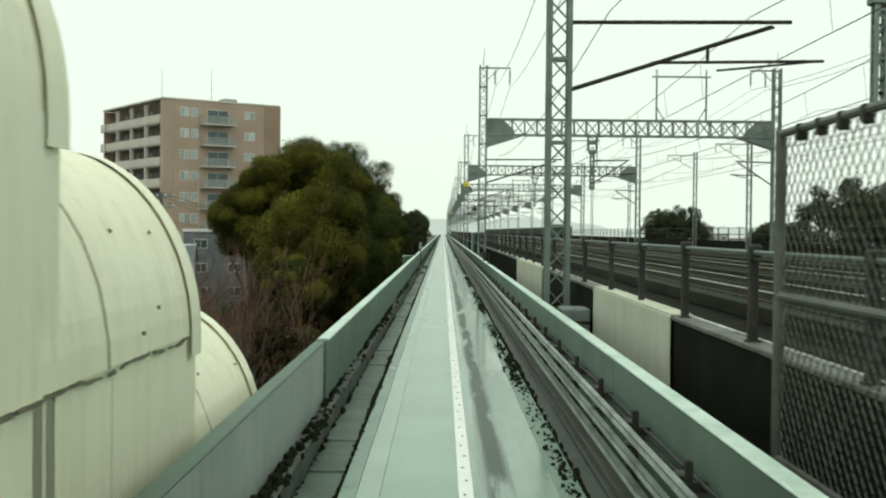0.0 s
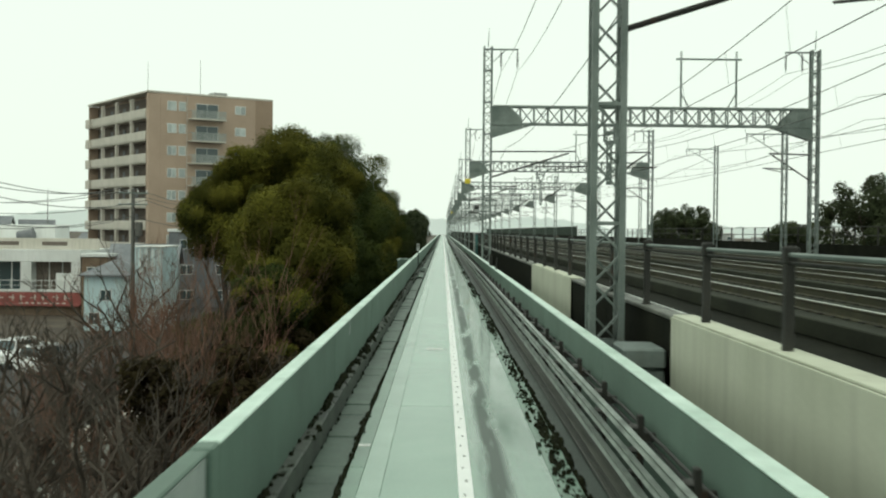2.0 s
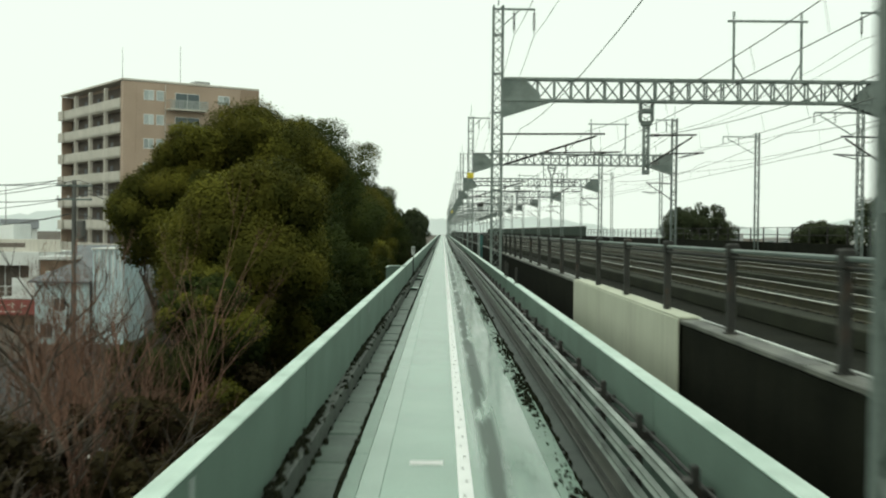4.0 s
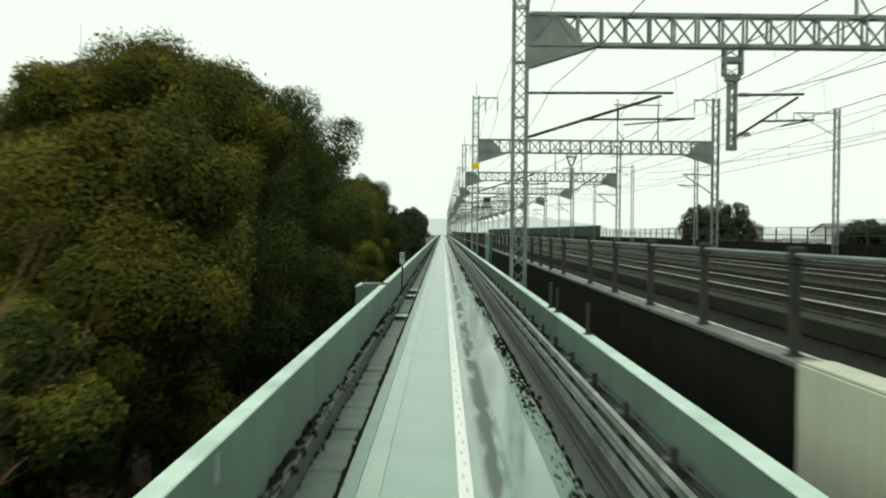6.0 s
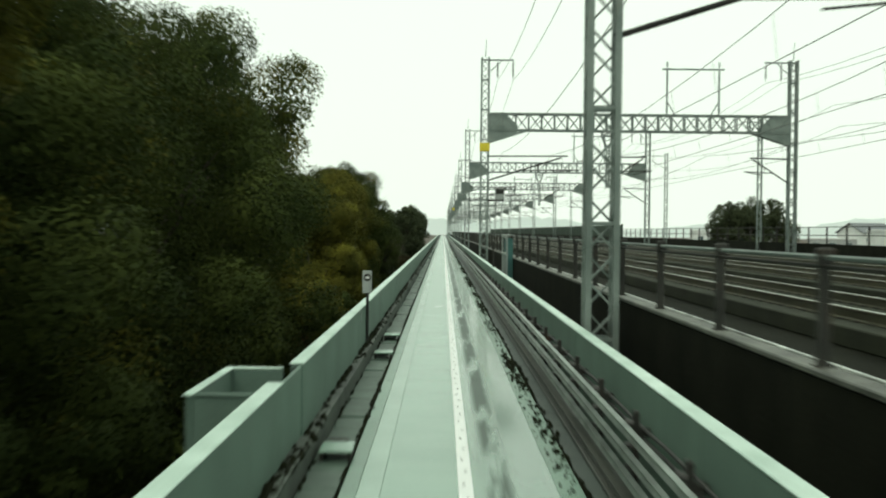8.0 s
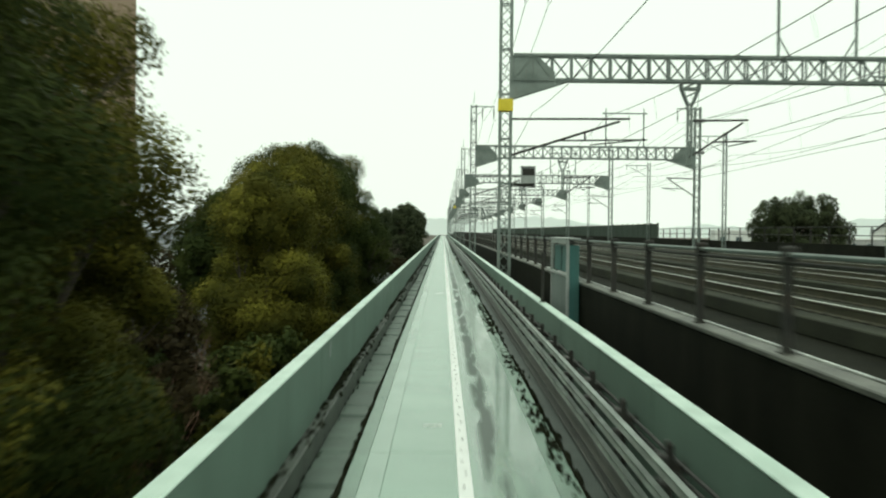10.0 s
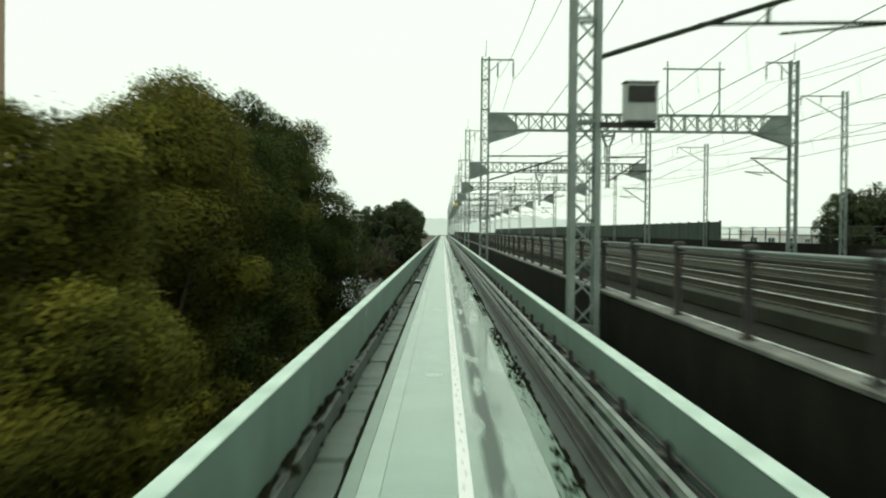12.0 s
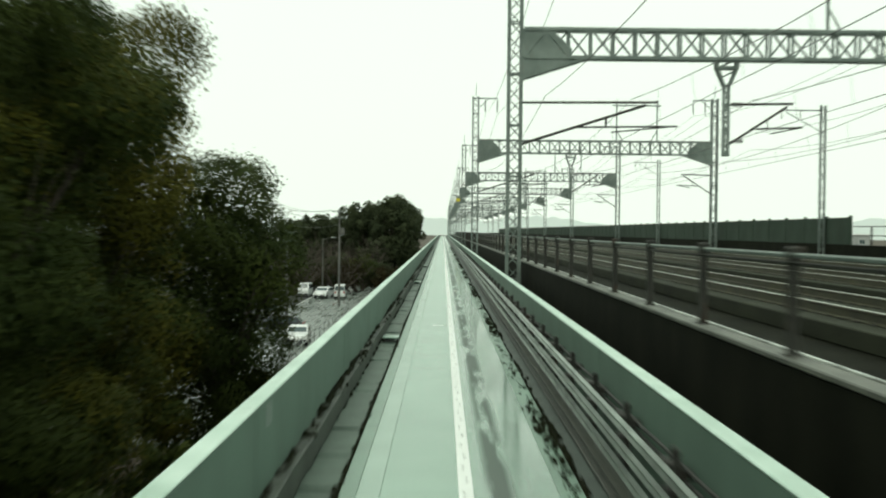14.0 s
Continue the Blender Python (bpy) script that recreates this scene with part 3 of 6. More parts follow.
# ---- railway viaduct beside the guideway ----
V_IN, V_TOP, V_OUT = 3.0, 1.45, 22.3
RAIL_Z = 1.45
via = thing("viaduct", "dark stained concrete railway viaduct with slab tracks", "viaduct", kind="structure")
part("girder", Geo().box(V_IN + 0.05, V_OUT, Y0, Y1, -0.6, 1.0), M_DARKWALL, via)
part("girder", Geo().box(V_IN + 1.2, V_OUT - 1.2, Y0, Y1, -2.4, -0.6), M_DARKWALL, via)
me = Geo().box(-0.9, 0.9, -0.9, 0.9, GZ - 0.5, -2.38, 0.1).mesh("column", M_DARKWALL)
for k in range(24):
    for x in (6.5, 18.5):
        ob = part("column", me, None, via)
        ob.location = (x, -12 + 13 * k, 0)
part("side_wall", Geo().box(V_IN, V_IN + 0.2, Y0, Y1, -1.0, V_TOP - 0.07), M_DARKWALL, via, "black-stained wet side wall")
# added strip, no real part: its colour stands for the wet edge's reflection
glint = Geo().box(V_IN + 0.20, V_IN + 0.235, 0.01, 5.99, V_TOP - 0.05, V_TOP + 0.018, 0.008).mesh("drip_edge", M_VGLINT)
cap = Geo().box(V_IN - 0.025, V_IN + 0.198, 0.006, 5.994, V_TOP - 0.06, V_TOP, 0.012).mesh("coping", M_VCOPE)
for k in range(-5, 110):
    ob = part("coping", cap, None, via)
    ob.location = (0, 6 * k, 0)
    ob = part("drip_edge", glint, None, ob, "added strip painted as the sky glint on the wet coping")
part("kerb_wall", Geo().box(V_OUT - 0.2, V_OUT, Y0, Y1, 1.0, 2.0), M_DARKWALL, via)
# pale painted panels fixed to the side wall
for a, b in ((15.3, 23.0), (35.0, 46.7)):
    n = max(1, round((b - a) / 3.85))
    for k in range(n):
        p = Geo().box(V_IN - 0.06, V_IN - 0.034, a + (b - a) * k / n + 0.006, a + (b - a) * (k + 1) / n - 0.006, -0.9, V_TOP + 0.004, 0.006)
        part("panel", p, M_BEIGE, via, "cream painted side panel")
        p = Geo().box(V_IN - 0.033, V_IN + 0.245, a + (b - a) * k / n + 0.006, a + (b - a) * (k + 1) / n - 0.006, V_TOP + 0.002, V_TOP + 0.03, 0.006)
        part("coping", p, M_BEIGE, via, "cream painted coping")
TRACKS = (6.72, 11.02, 16.2)
for x in TRACKS:
    part("track_bed", Geo().box(x - 1.25, x + 1.25, Y0, Y1, 1.002, 1.28, 0.02), M_DECK, via)
for x, m_lid in ((3.65, M_DARKWALL), (8.87, M_TROUGH_LID), (14.0, M_DARKWALL), (20.6, M_DARKWALL)):
    part("cable_trough", Geo().box(x - 0.22, x + 0.22, Y0, Y1, 1.002, 1.17, 0.02), m_lid, via, "concrete trough lids")
rail = [(-0.07, 0), (0.07, 0), (0.07, 0.012), (0.012, 0.03), (0.012, 0.125), (0.035, 0.14), (0.035, 0.165), (0.025, 0.17), (-0.025, 0.17), (-0.035, 0.165),
        (-0.035, 0.14), (-0.012, 0.125), (-0.012, 0.03), (-0.07, 0.012)]
rail_me = Geo().extrude(rail, Y0, Y1).mesh("rail", M_RAILTOP)
head_me = Geo().box(-0.028, 0.028, Y0, Y1, 0.168, 0.174).mesh("rail_head", M_RAILHEAD)
fast = Geo()
for k in range(500):
    fast.box(-0.12, 0.12, -20 + 0.625 * k, -19.85 + 0.625 * k, -0.004, 0.018)
fast = fast.mesh("fasteners", M_STEEL)
for x in TRACKS:
    tr = thing("track", "pair of brown steel rails on concrete slab track", "railway track", at(x, 0, 1.28), group="tracks on the viaduct", kind="structure")
    for s in (-0.7175, 0.7175):
        ob = part("rail", rail_me, None, tr)
        ob.location = (s, 0, 0.004)
        part("rail_head", head_me, None, ob, "worn bright running surface")
        f = part("fasteners", fast, None, ob)
        tagged(f, kind="stuff")

# handrail on the viaduct's edge
hr = thing("handrail", "dark steel handrail with square posts on the viaduct edge", "handrail", kind="structure")
post = Geo()
post.box(-0.045, 0.045, -0.05, 0.05, 0, 0.86, 0.006)
post = post.mesh("post", M_STEEL)
cap = Geo().box(-0.055, 0.075, -0.07, 0.07, 0.80, 0.97, 0.02).mesh("junction_box", M_STEEL)
plate = Geo().box(-0.07, 0.07, -0.07, 0.07, 0, 0.015).mesh("foot_plate", M_STEEL)
post_at = [15.1 + 3.3 * k for k in range(-7, 3)] + [25.74 + 3.6 * k for k in range(11)] + [67.16 + 3.6 * k for k in range(100)]
for y in post_at:
    ob = part("post", post, None, hr)
    ob.location = (V_IN + 0.10, y, V_TOP)
    part("junction_box", cap, None, ob)
    part("foot_plate", plate, None, ob)
# upper bar paler than the rest: its wet sheen is in the colour
for z, r in ((0.89, 0.024), (0.82, 0.016)):
    part("bar", Geo().tube((V_IN + 0.10, Y0, V_TOP + z), (V_IN + 0.10, 480, V_TOP + z), r, n=6), M_GALV if z > 0.85 else M_STEEL, hr)
hr2 = thing("far_handrail", "thin dark railing along the far edge of the viaduct", "handrail", kind="structure")
post = Geo().box(-0.04, 0.04, -0.04, 0.04, 0, 1.0).mesh("post", M_STEEL)
for k in range(63):
    ob = part("post", post, None, hr2)
    ob.location = (V_OUT - 0.1, -10 + 3.4 * k, 2.0)
for z in (0.98, 0.5):
    part("bar", Geo().tube((V_OUT - 0.1, Y0, 2.0 + z), (V_OUT - 0.1, 203.5, 2.0 + z), 0.025, n=6), M_STEEL, hr2)
# noise barrier on the far edge, further along
nb = thing("noise_barrier", "dark green noise barrier panels along the far viaduct edge", "noise barrier", kind="structure")
panel = Geo().box(-0.06, 0.06, 0.03, 3.97, 0, 1.5, 0.02).mesh("panel", M_HEDGE)
stud = Geo().box(-0.09, 0.09, -0.06, 0.06, 0, 1.6, 0.01).mesh("post", M_HEDGE)
for k in range(100):
    ob = part("panel", panel, None, nb)
    ob.location = (V_OUT - 0.1, 204 + 4 * k, 2.0)
    ob = part("post", stud, None, nb)
    ob.location = (V_OUT - 0.1, 204 + 4 * k, 2.0)
# thin grey posts standing on the guideway wall
for y, ph in ((54.0, 0.45), (58.6, 0.45), (59.9, 0.5), (106.6, 1.05)):
    p = thing("wall_post", "thin grey steel post standing on the parapet", "post", at(E_IN + 0.075, y, TOP), group="posts by the wall")
    part("post", Geo().tube((0, 0, 0), (0, 0, ph), 0.035, n=8), M_STEEL, p)
    part("foot", Geo().box(-0.07, 0.07, -0.07, 0.07, 0, 0.02, 0.005), M_STEEL, p)


# ---- overhead line gantries ----
def lattice(g, x0, x1, y0, y1, z0, z1, pitch, chord=0.10, lace=0.055, axis="z"):
    """Four corner angles laced with zigzag bars, upright or lying along x."""
    if axis == "z":
        cs = [(x0, y0), (x1, y0), (x1, y1), (x0, y1)]
        for x, y in cs:
            g.bar((x, y, z0), (x, y, z1), chord)
        n = max(1, round((z1 - z0) / pitch))
        for k in range(n):
            a, b = z0 + (z1 - z0) * k / n, z0 + (z1 - z0) * (k + 1) / n
            for i in range(4):
                p, q = cs[i], cs[(i + 1) % 4]
                if (k + i) % 2:
                    p, q = q, p
                g.bar((*p, a), (*q, b), lace, lace * 0.6)
            if k % 4 == 0:
                for i in range(4):
                    g.bar((*cs[i], a), (*cs[(i + 1) % 4], a), lace)
    else:
        cs = [(y0, z0), (y1, z0), (y1, z1), (y0, z1)]
        for y, z in cs:
            g.bar((x0, y, z), (x1, y, z), chord)
        n = max(1, round((x1 - x0) / pitch))
        for k in range(n):
            a, b = x0 + (x1 - x0) * k / n, x0 + (x1 - x0) * (k + 1) / n
            for i in range(4):
                p, q = cs[i], cs[(i + 1) % 4]
                if (k + i) % 2:
                    p, q = q, p
                g.bar((a, *p), (b, *q), lace * 1.3, lace * 0.8)
            g.bar((a, *cs[0]), (a, *cs[3]), lace)
            g.bar((a, *cs[1]), (a, *cs[2]), lace)


C_L, C_R = 2.53, 21.45          # column centres
BEAM0, BEAM1 = 8.75, 9.75       # beam's lower and upper chord
MAST = 13.2
col_me = {}


def gantry_meshes():
    g = Geo()
    lattice(g, -0.22, 0.22, -0.22, 0.22, -1.0, MAST, 0.46)
    col_me["column"] = g.mesh("column", M_GALV)
    g = Geo()
    lattice(g, C_L + 0.3, C_R - 0.3, -0.25, 0.25, BEAM0, BEAM1, 0.80, 0.12, 0.075, "x")
    col_me["beam"] = g.mesh("beam", M_GALV)
    g = Geo()
    for y in (-0.25, 0.25):
        g.bar((0.28, y, BEAM0 - 0.75), (2.6, y, BEAM0), 0.09)
        g.bar((0.28, y, BEAM0 - 0.75), (1.2, y, BEAM0), 0.05)
        g.bar((1.2, y, BEAM0 - 0.4), (1.2, y, BEAM0), 0.05)
        out = [(0.26, -0.8), (1.0, -0.53), (2.0, -0.14), (2.0, 0.30), (1.3, 0.97), (0.26, 0.97)]
        vs = [(px, y + e, BEAM0 + pz) for e in (-0.012, 0.012) for px, pz in out]
        g.add(vs, [tuple(range(5, -1, -1)), tuple(range(6, 12))] + [(i, (i + 1) % 6, 6 + (i + 1) % 6, 6 + i) for i in range(6)])
    col_me["haunch"] = g.mesh("haunch", M_GALV)
    g = Geo()
    lattice(g, -0.11, 0.11, -0.11, 0.11, 5.35, BEAM0 - 1.0, 0.26, 0.085, 0.055)
    lattice(g, -0.28, 0.28, -0.2, 0.2, BEAM0 - 0.95, BEAM0, 0.32, 0.085, 0.05)
    g.box(-0.24, 0.24, -0.2, 0.2, BEAM0 - 1.15, BEAM0 - 0.92, 0.03)
    g.box(-0.33, 0.33, -0.24, 0.24, BEAM0 - 0.55, BEAM0 - 0.35, 0.02)
    g.box(-0.16, 0.16, -0.15, 0.15, 5.3, 5.46, 0.02)
    col_me["drop_post"] = g.mesh("drop_post", M_GALV)
    g = Geo()                    # slimmer post with a tapering head
    lattice(g, -0.08, 0.08, -0.08, 0.08, 5.35, BEAM0 - 0.85, 0.22, 0.07, 0.045)
    g.box(-0.13, 0.13, -0.12, 0.12, 5.3, 5.40, 0.02)
    col_me["slim_post"] = g.mesh("drop_post", M_GALV)
    g = Geo()
    lo, hi = BEAM0 - 0.95, BEAM0 - 0.30
    for sx in (-1, 1):
        for sy in (-1, 1):
            g.bar((sx * 0.10, sy * 0.10, lo), (sx * 0.36, sy * 0.20, hi), 0.08)
            g.bar((sx * 0.36, sy * 0.20, hi), (sx * 0.36, sy * 0.20, BEAM0), 0.08)
        g.bar((sx * 0.10, -0.1, lo), (sx * 0.30, 0.17, hi - 0.15), 0.05)
    for sy in (-1, 1):
        g.bar((-0.36, sy * 0.2, hi), (0.36, sy * 0.2, hi), 0.10)
        g.bar((-0.22, sy * 0.15, lo + 0.3), (0.30, sy * 0.18, hi - 0.1), 0.05)
        g.bar((-0.36, sy * 0.2, hi), (0.36, sy * 0.2, BEAM0), 0.05)
    col_me["post_head"] = g.mesh("post_head", M_GALV)
    g = Geo()                    # cantilever that holds the contact wire
    g.tube((0, 0, 7.15), (2.4, 0, 7.2), 0.045, n=6)
    g.tube((0, 0, 5.65), (2.2, 0, 7.1), 0.045, n=6)
    g.tube((0.9, 0, 6.28), (2.75, 0, 6.35), 0.035, n=6)
    g.tube((2.7, 0, 6.35), (1.6, 0, 6.12), 0.025, n=6)
    g.tube((1.5, 0, 6.65), (1.5, 0, 6.3), 0.02, n=5)
    col_me["cantilever"] = g.mesh("cantilever", M_STEEL)
    g = Geo()
    for k in range(4):
        g.tube((0.25 + 0.1 * k, 0, 0), (0.31 + 0.1 * k, 0, 0), 0.09, 0.06, 8)
    col_me["insulator"] = g.mesh("insulator", M_INSUL)
    g = Geo()                    # arm with hanging insulators on the mast
    g.bar((-0.25, 0, MAST - 0.15), (1.75, 0, MAST - 0.15), 0.09)
    g.bar((0.25, 0, MAST - 0.9), (1.0, 0, MAST - 0.2), 0.05)
    col_me["arm"] = g.mesh("arm", M_GALV)
    g = Geo()
    g.tube((0, 0, MAST - 0.2), (0, 0, MAST - 1.3), 0.02, n=5)
    for k in range(7):
        g.tube((0, 0, MAST - 0.35 - 0.12 * k), (0, 0, MAST - 0.40 - 0.12 * k), 0.09, 0.05, 8)
    col_me["hanger"] = g.mesh("hanger", M_INSUL)
    g = Geo()
    g.tube((0, 0, MAST), (0.05, 0, MAST + 1.1), 0.03, 0.015, 6)
    col_me["rod"] = g.mesh("rod", M_GALV)
    g = Geo()
    g.box(-0.36, 0.36, -0.36, 0.36, -1.1, -0.6, 0.03)
    g.box(-0.3, 0.38, -0.2, 0.2, -0.6, -0.2, 0.03)
    col_me["foot"] = g.mesh("foot", M_STEEL)
    g = Geo()                    # wire frame standing on the beam
    for x in (13.7, 16.9):
        g.bar((x, 0, BEAM1 + 0.04), (x, 0, BEAM1 + 2.9), 0.10)
        g.bar((x, 0, BEAM1 + 0.9), (x + (0.5 if x < 15 else -0.5), 0, BEAM1 + 0.04), 0.06)
        for k in range(4):
            g.tube((x, 0, BEAM1 + 2.95 + 0.1 * k), (x, 0, BEAM1 + 3.0 + 0.1 * k), 0.09, 0.06, 8)
    g.bar((13.4, 0, BEAM1 + 2.85), (17.2, 0, BEAM1 + 2.85), 0.10)
    col_me["top_frame"] = g.mesh("top_frame", M_GALV)
    col_me["band"] = Geo().box(-0.30, 0.30, -0.30, 0.30, 7.45, 7.95, 0.01).mesh("band", M_YELLOW)


gantry_meshes()


def gantry(y, band=False, slim=False, crown=False):
    t = thing("overhead_gantry", "grey galvanised lattice gantry spanning the railway tracks", "gantry", at(0, y, 0), group="gantries over the viaduct")
    for x, s in ((C_L, 1), (C_R, -1)):
        c = part("column", col_me["column"], None, t)
        c.location = (x, 0, 0)
        h = part("haunch", col_me["haunch"], None, t)
        h.location, h.scale = (x, 0, 0), (s, 1, 1)
        a = part("arm", col_me["arm"], None, c)
        a.scale = (s if s > 0 else -1, 1, 1)
        for hx in (0.75, 1.7):
            hh = part("hanger", col_me["hanger"], None, c)
            hh.location = (s * hx, 0, 0)
        cc = part("cantilever", col_me["cantilever"], None, t)
        cc.location, cc.scale = (x + s * 0.2, 0, 0), (2.05 if s > 0 else -1, 1, 1)
        part("rod", col_me["rod"], None, c)
        if x == C_L:
            part("foot", col_me["foot"], None, c)
            if band:
                part("band", col_me["band"], None, c, "yellow warning band")
    beam = part("beam", col_me["beam"], None, t)
    if crown:
        part("top_frame", col_me["top_frame"], None, beam)
    d = part("drop_post", col_me["slim_post" if slim else "drop_post"], None, t)
    d.location = (10.1 if slim else 9.6, 0, 0)
    if slim:
        part("post_head", col_me["post_head"], None, d)
    part("cantilever", col_me["cantilever"], None, d)
    for z in (7.16, 5.85):
        ii = part("insulator", col_me["insulator"], None, d)
        ii.location = (0, 0, z)
    return t


GANTRIES = [-27.0, 26.2, 76.5, 130.5, 182.0] + [182.0 + 51.5 * k for k in range(1, 11)]
for i, y in enumerate(GANTRIES):
    gantry(y, band=i in (3, 7), slim=i > 2, crown=i > 1)

# wires, sagging from gantry to gantry
for x in TRACKS:
    w = thing("catenary", "dark contact wire with messenger wire and droppers", "overhead wire", group="wires over the tracks")
    for nm, z, sag, r in (("contact_wire", 6.12, 0.03, 0.012), ("messenger_wire", 7.3, 0.7, 0.013)):
        pts = []
        for a, b in zip(GANTRIES[:-2], GANTRIES[1:-1]):
            for k in range(8):
                u = k / 8
                pts.append((x + (0.15 if nm[0] == "c" else 0), a + (b - a) * u, z - sag * 4 * u * (1 - u)))
        part(nm, Geo().chain(pts, r), M_WIRE, w)
    g = Geo()
    for a, b in zip(GANTRIES[:7], GANTRIES[1:8]):
        for k in range(1, 10):
            u = k / 10
            y = a + (b - a) * u
            g.tube((x + 0.1, y, 6.12), (x, y, 7.3 - 0.7 * 4 * u * (1 - u)), 0.006, n=3)
    tagged(part("dropper_wire", g, M_WIRE, w), kind="stuff")
for x, z, sag in ((C_L + 1.7, MAST - 1.4, 0.9), (C_L + 0.75, MAST - 1.4, 0.9), (C_R - 1.7, MAST - 1.4, 0.9), (C_R - 0.75, MAST - 1.4, 0.9),
                  (C_R + 0.2, 8.2, 0.7), (C_L + 1.1, 7.4, 0.7), (C_R + 2.5, 10.5, 0.9), (C_R + 2.9, 9.2, 0.9)):
    pts = []
    for a, b in zip(GANTRIES[:-2], GANTRIES[1:-1]):
        for k in range(8):
            u = k / 8
            pts.append((x, a + (b - a) * u, z - sag * 4 * u * (1 - u)))
    solid("feeder_wire", Geo().chain(pts, 0.014), M_WIRE, "thin dark feeder wire sagging between gantries", "overhead wire", group="feeder wires")


def single_mast(x, y, h, arm):
    t = thing("catenary_mast", "slender grey steel mast with a cantilever arm", "mast", at(x, y, 1.0), group="masts on the viaduct")
    g = Geo()
    lattice(g, -0.13, 0.13, -0.13, 0.13, 0, h, 0.4, 0.05, 0.03)
    part("post", g, M_GALV, t)
    g = Geo()
    g.bar((0, 0, h - 0.3), (arm, 0, h - 0.3), 0.07)
    g.bar((0, 0, h - 1.6), (arm * 0.9, 0, h - 0.4), 0.045)
    part("arm", g, M_GALV, t)
    g = Geo()
    for u in (0.55, 1.0):
        for k in range(4):
            g.tube((arm * u, 0, h - 0.36 - 0.12 * k), (arm * u, 0, h - 0.41 - 0.12 * k), 0.07, 0.04, 8)
    part("insulator", g, M_INSUL, t)


single_mast(19.7, 76.3, 7.6, -2.2)
single_mast(22.0, 140, 9.6, -0.9)
for y, x, h in ((50, 21.9, 8.2), (103, 21.9, 8.6), (174, 21.9, 9.4), (208, 21.9, 9.0), (260, 21.9, 9.0)):
    single_mast(x, y, h, -2.4)

bx = thing("equipment_box", "pale grey equipment box on a gantry column bracket", "equipment box", at(C_L + 0.94, 130.2, 4.48))
part("case", Geo().box(-0.29, 0.29, -0.2, 0.2, 0, 0.68, 0.03), M_GREYPAINT, bx)
part("lid", Geo().box(-0.31, 0.31, -0.22, 0.22, 0.682, 0.71, 0.01), M_STEEL, bx)
part("door", Geo().box(-0.24, 0.24, -0.215, -0.202, 0.34, 0.63), M_STEEL, bx)
part("bracket", Geo().box(-0.70, 0.29, -0.06, 0.06, -0.1, -0.002), M_STEEL, bx)

# ---- station end: stair cover, chain-link fence ----
def stair_cover(y0, y1, eave, name_label, skirt=0.0):
    """A cream sheet-metal stair enclosure with a barrel roof; its ribs run up the wall and over the roof."""
    t = thing("stair_cover", name_label, "stair cover", group="stepped stair covers")
    W, R, cx = 1.06, 1.36, -2.96

    def shell(prof, off, a, b, rib=0.006):
        g = Geo()
        k = max(6, int((b - a) / 0.045))
        vs, fs, m = [], [], len(prof)
        for i in range(k + 1):
            y = a + (b - a) * i / k
            o = off + (rib if i % 4 < 2 else 0)
            vs += [(x + nx * o, y, z + nz * o) for x, z, nx, nz in prof]
        for i in range(k):
            for j in range(m - 1):
                fs.append((i * m + j, i * m + j + 1, (i + 1) * m + j + 1, (i + 1) * m + j))
        return g.add(vs, fs)

    arc = [(cx + W * math.cos(u), eave + R * math.sin(u), math.cos(u), math.sin(u)) for u in (math.pi * i / 28 for i in range(29))]
    part("roof", shell(arc, 0.02, y0, y1), M_CREAM, t, smooth=False)
    part("side_wall", shell([(cx + W, z, 1, 0) for z in (GZ, eave - 1.5, eave + 0.02)], 0, y0, y1), M_CREAM, t)
    part("side_wall", shell([(cx - W, z, -1, 0) for z in (GZ, eave + 0.02)], 0, y0, y1), M_CREAM, t)
    if skirt:
        # the sheets of the upper wall lap over the wall below
        part("skirt", shell([(cx + W, skirt, 1, 0), (cx + W, eave, 1, 0)], 0.03, y0, y1 - 0.32), M_CREAM, t)
        g = Geo()
        a = y0
        while a < y1 - 0.5:
            b = min(a + random.uniform(0.08, 0.5), y1 - 0.34)
            if random.random() < 0.7:
                h = random.uniform(0.008, 0.03)
                g.box(cx + W + 0.008, cx + W + 0.041, a, b, skirt - h, skirt + 0.004)
            a = b + random.uniform(0.0, 0.12)
        tagged(part("seam", g, M_SEAM, t, "dark rusted lower sheet edge"), kind="stuff")
    rim = [(x, z, nx, nz) for x, z, nx, nz in arc]
    rim = [(cx + W, eave - 0.16, 1, 0)] + rim
    part("rim", shell(rim, 0.045, y1 - 0.30, y1 + 0.03, 0.0), M_CREAM, t, "flat cream edge trim")
    # closed far end and under-edge seams
    end = Geo()
    pts = [(cx + W, y1, GZ)] + [(x, y1, z) for x, z, _, _ in arc] + [(cx - W, y1, GZ)]
    end.add(pts, [tuple(range(len(pts)))])
    part("end_wall", end, M_CREAM, t)
    g = Geo()
    ys = np.linspace(y0, y1 - 0.3, 26)
    zz = [eave - 0.012 + random.uniform(-0.006, 0.006) - (0.02 if int(i / 6) % 2 else 0) for i in range(26)]
    for i in range(25):
        if random.random() < 0.75:
            g.bar((cx + W + 0.020, ys[i], zz[i]), (cx + W + 0.020, ys[i + 1], zz[i + 1]), 0.014, random.uniform(0.008, 0.026))
    tagged(part("seam", g, M_SEAM, t, "rust-stained seam under the roof edge"), kind="stuff")
    for f in (0.33,):
        y = y0 + (y1 - y0) * f
        g = Geo()
        g.chain([(x + nx * 0.024, y + 0.01 * math.sin(9 * j), z + nz * 0.024) for j, (x, z, nx, nz) in enumerate(arc[(0 if f < 0.5 else 1):(9 if f < 0.5 else 5)])], 0.005)
        part("sheet_joint", g, M_SEAM, t)
        g = Geo()
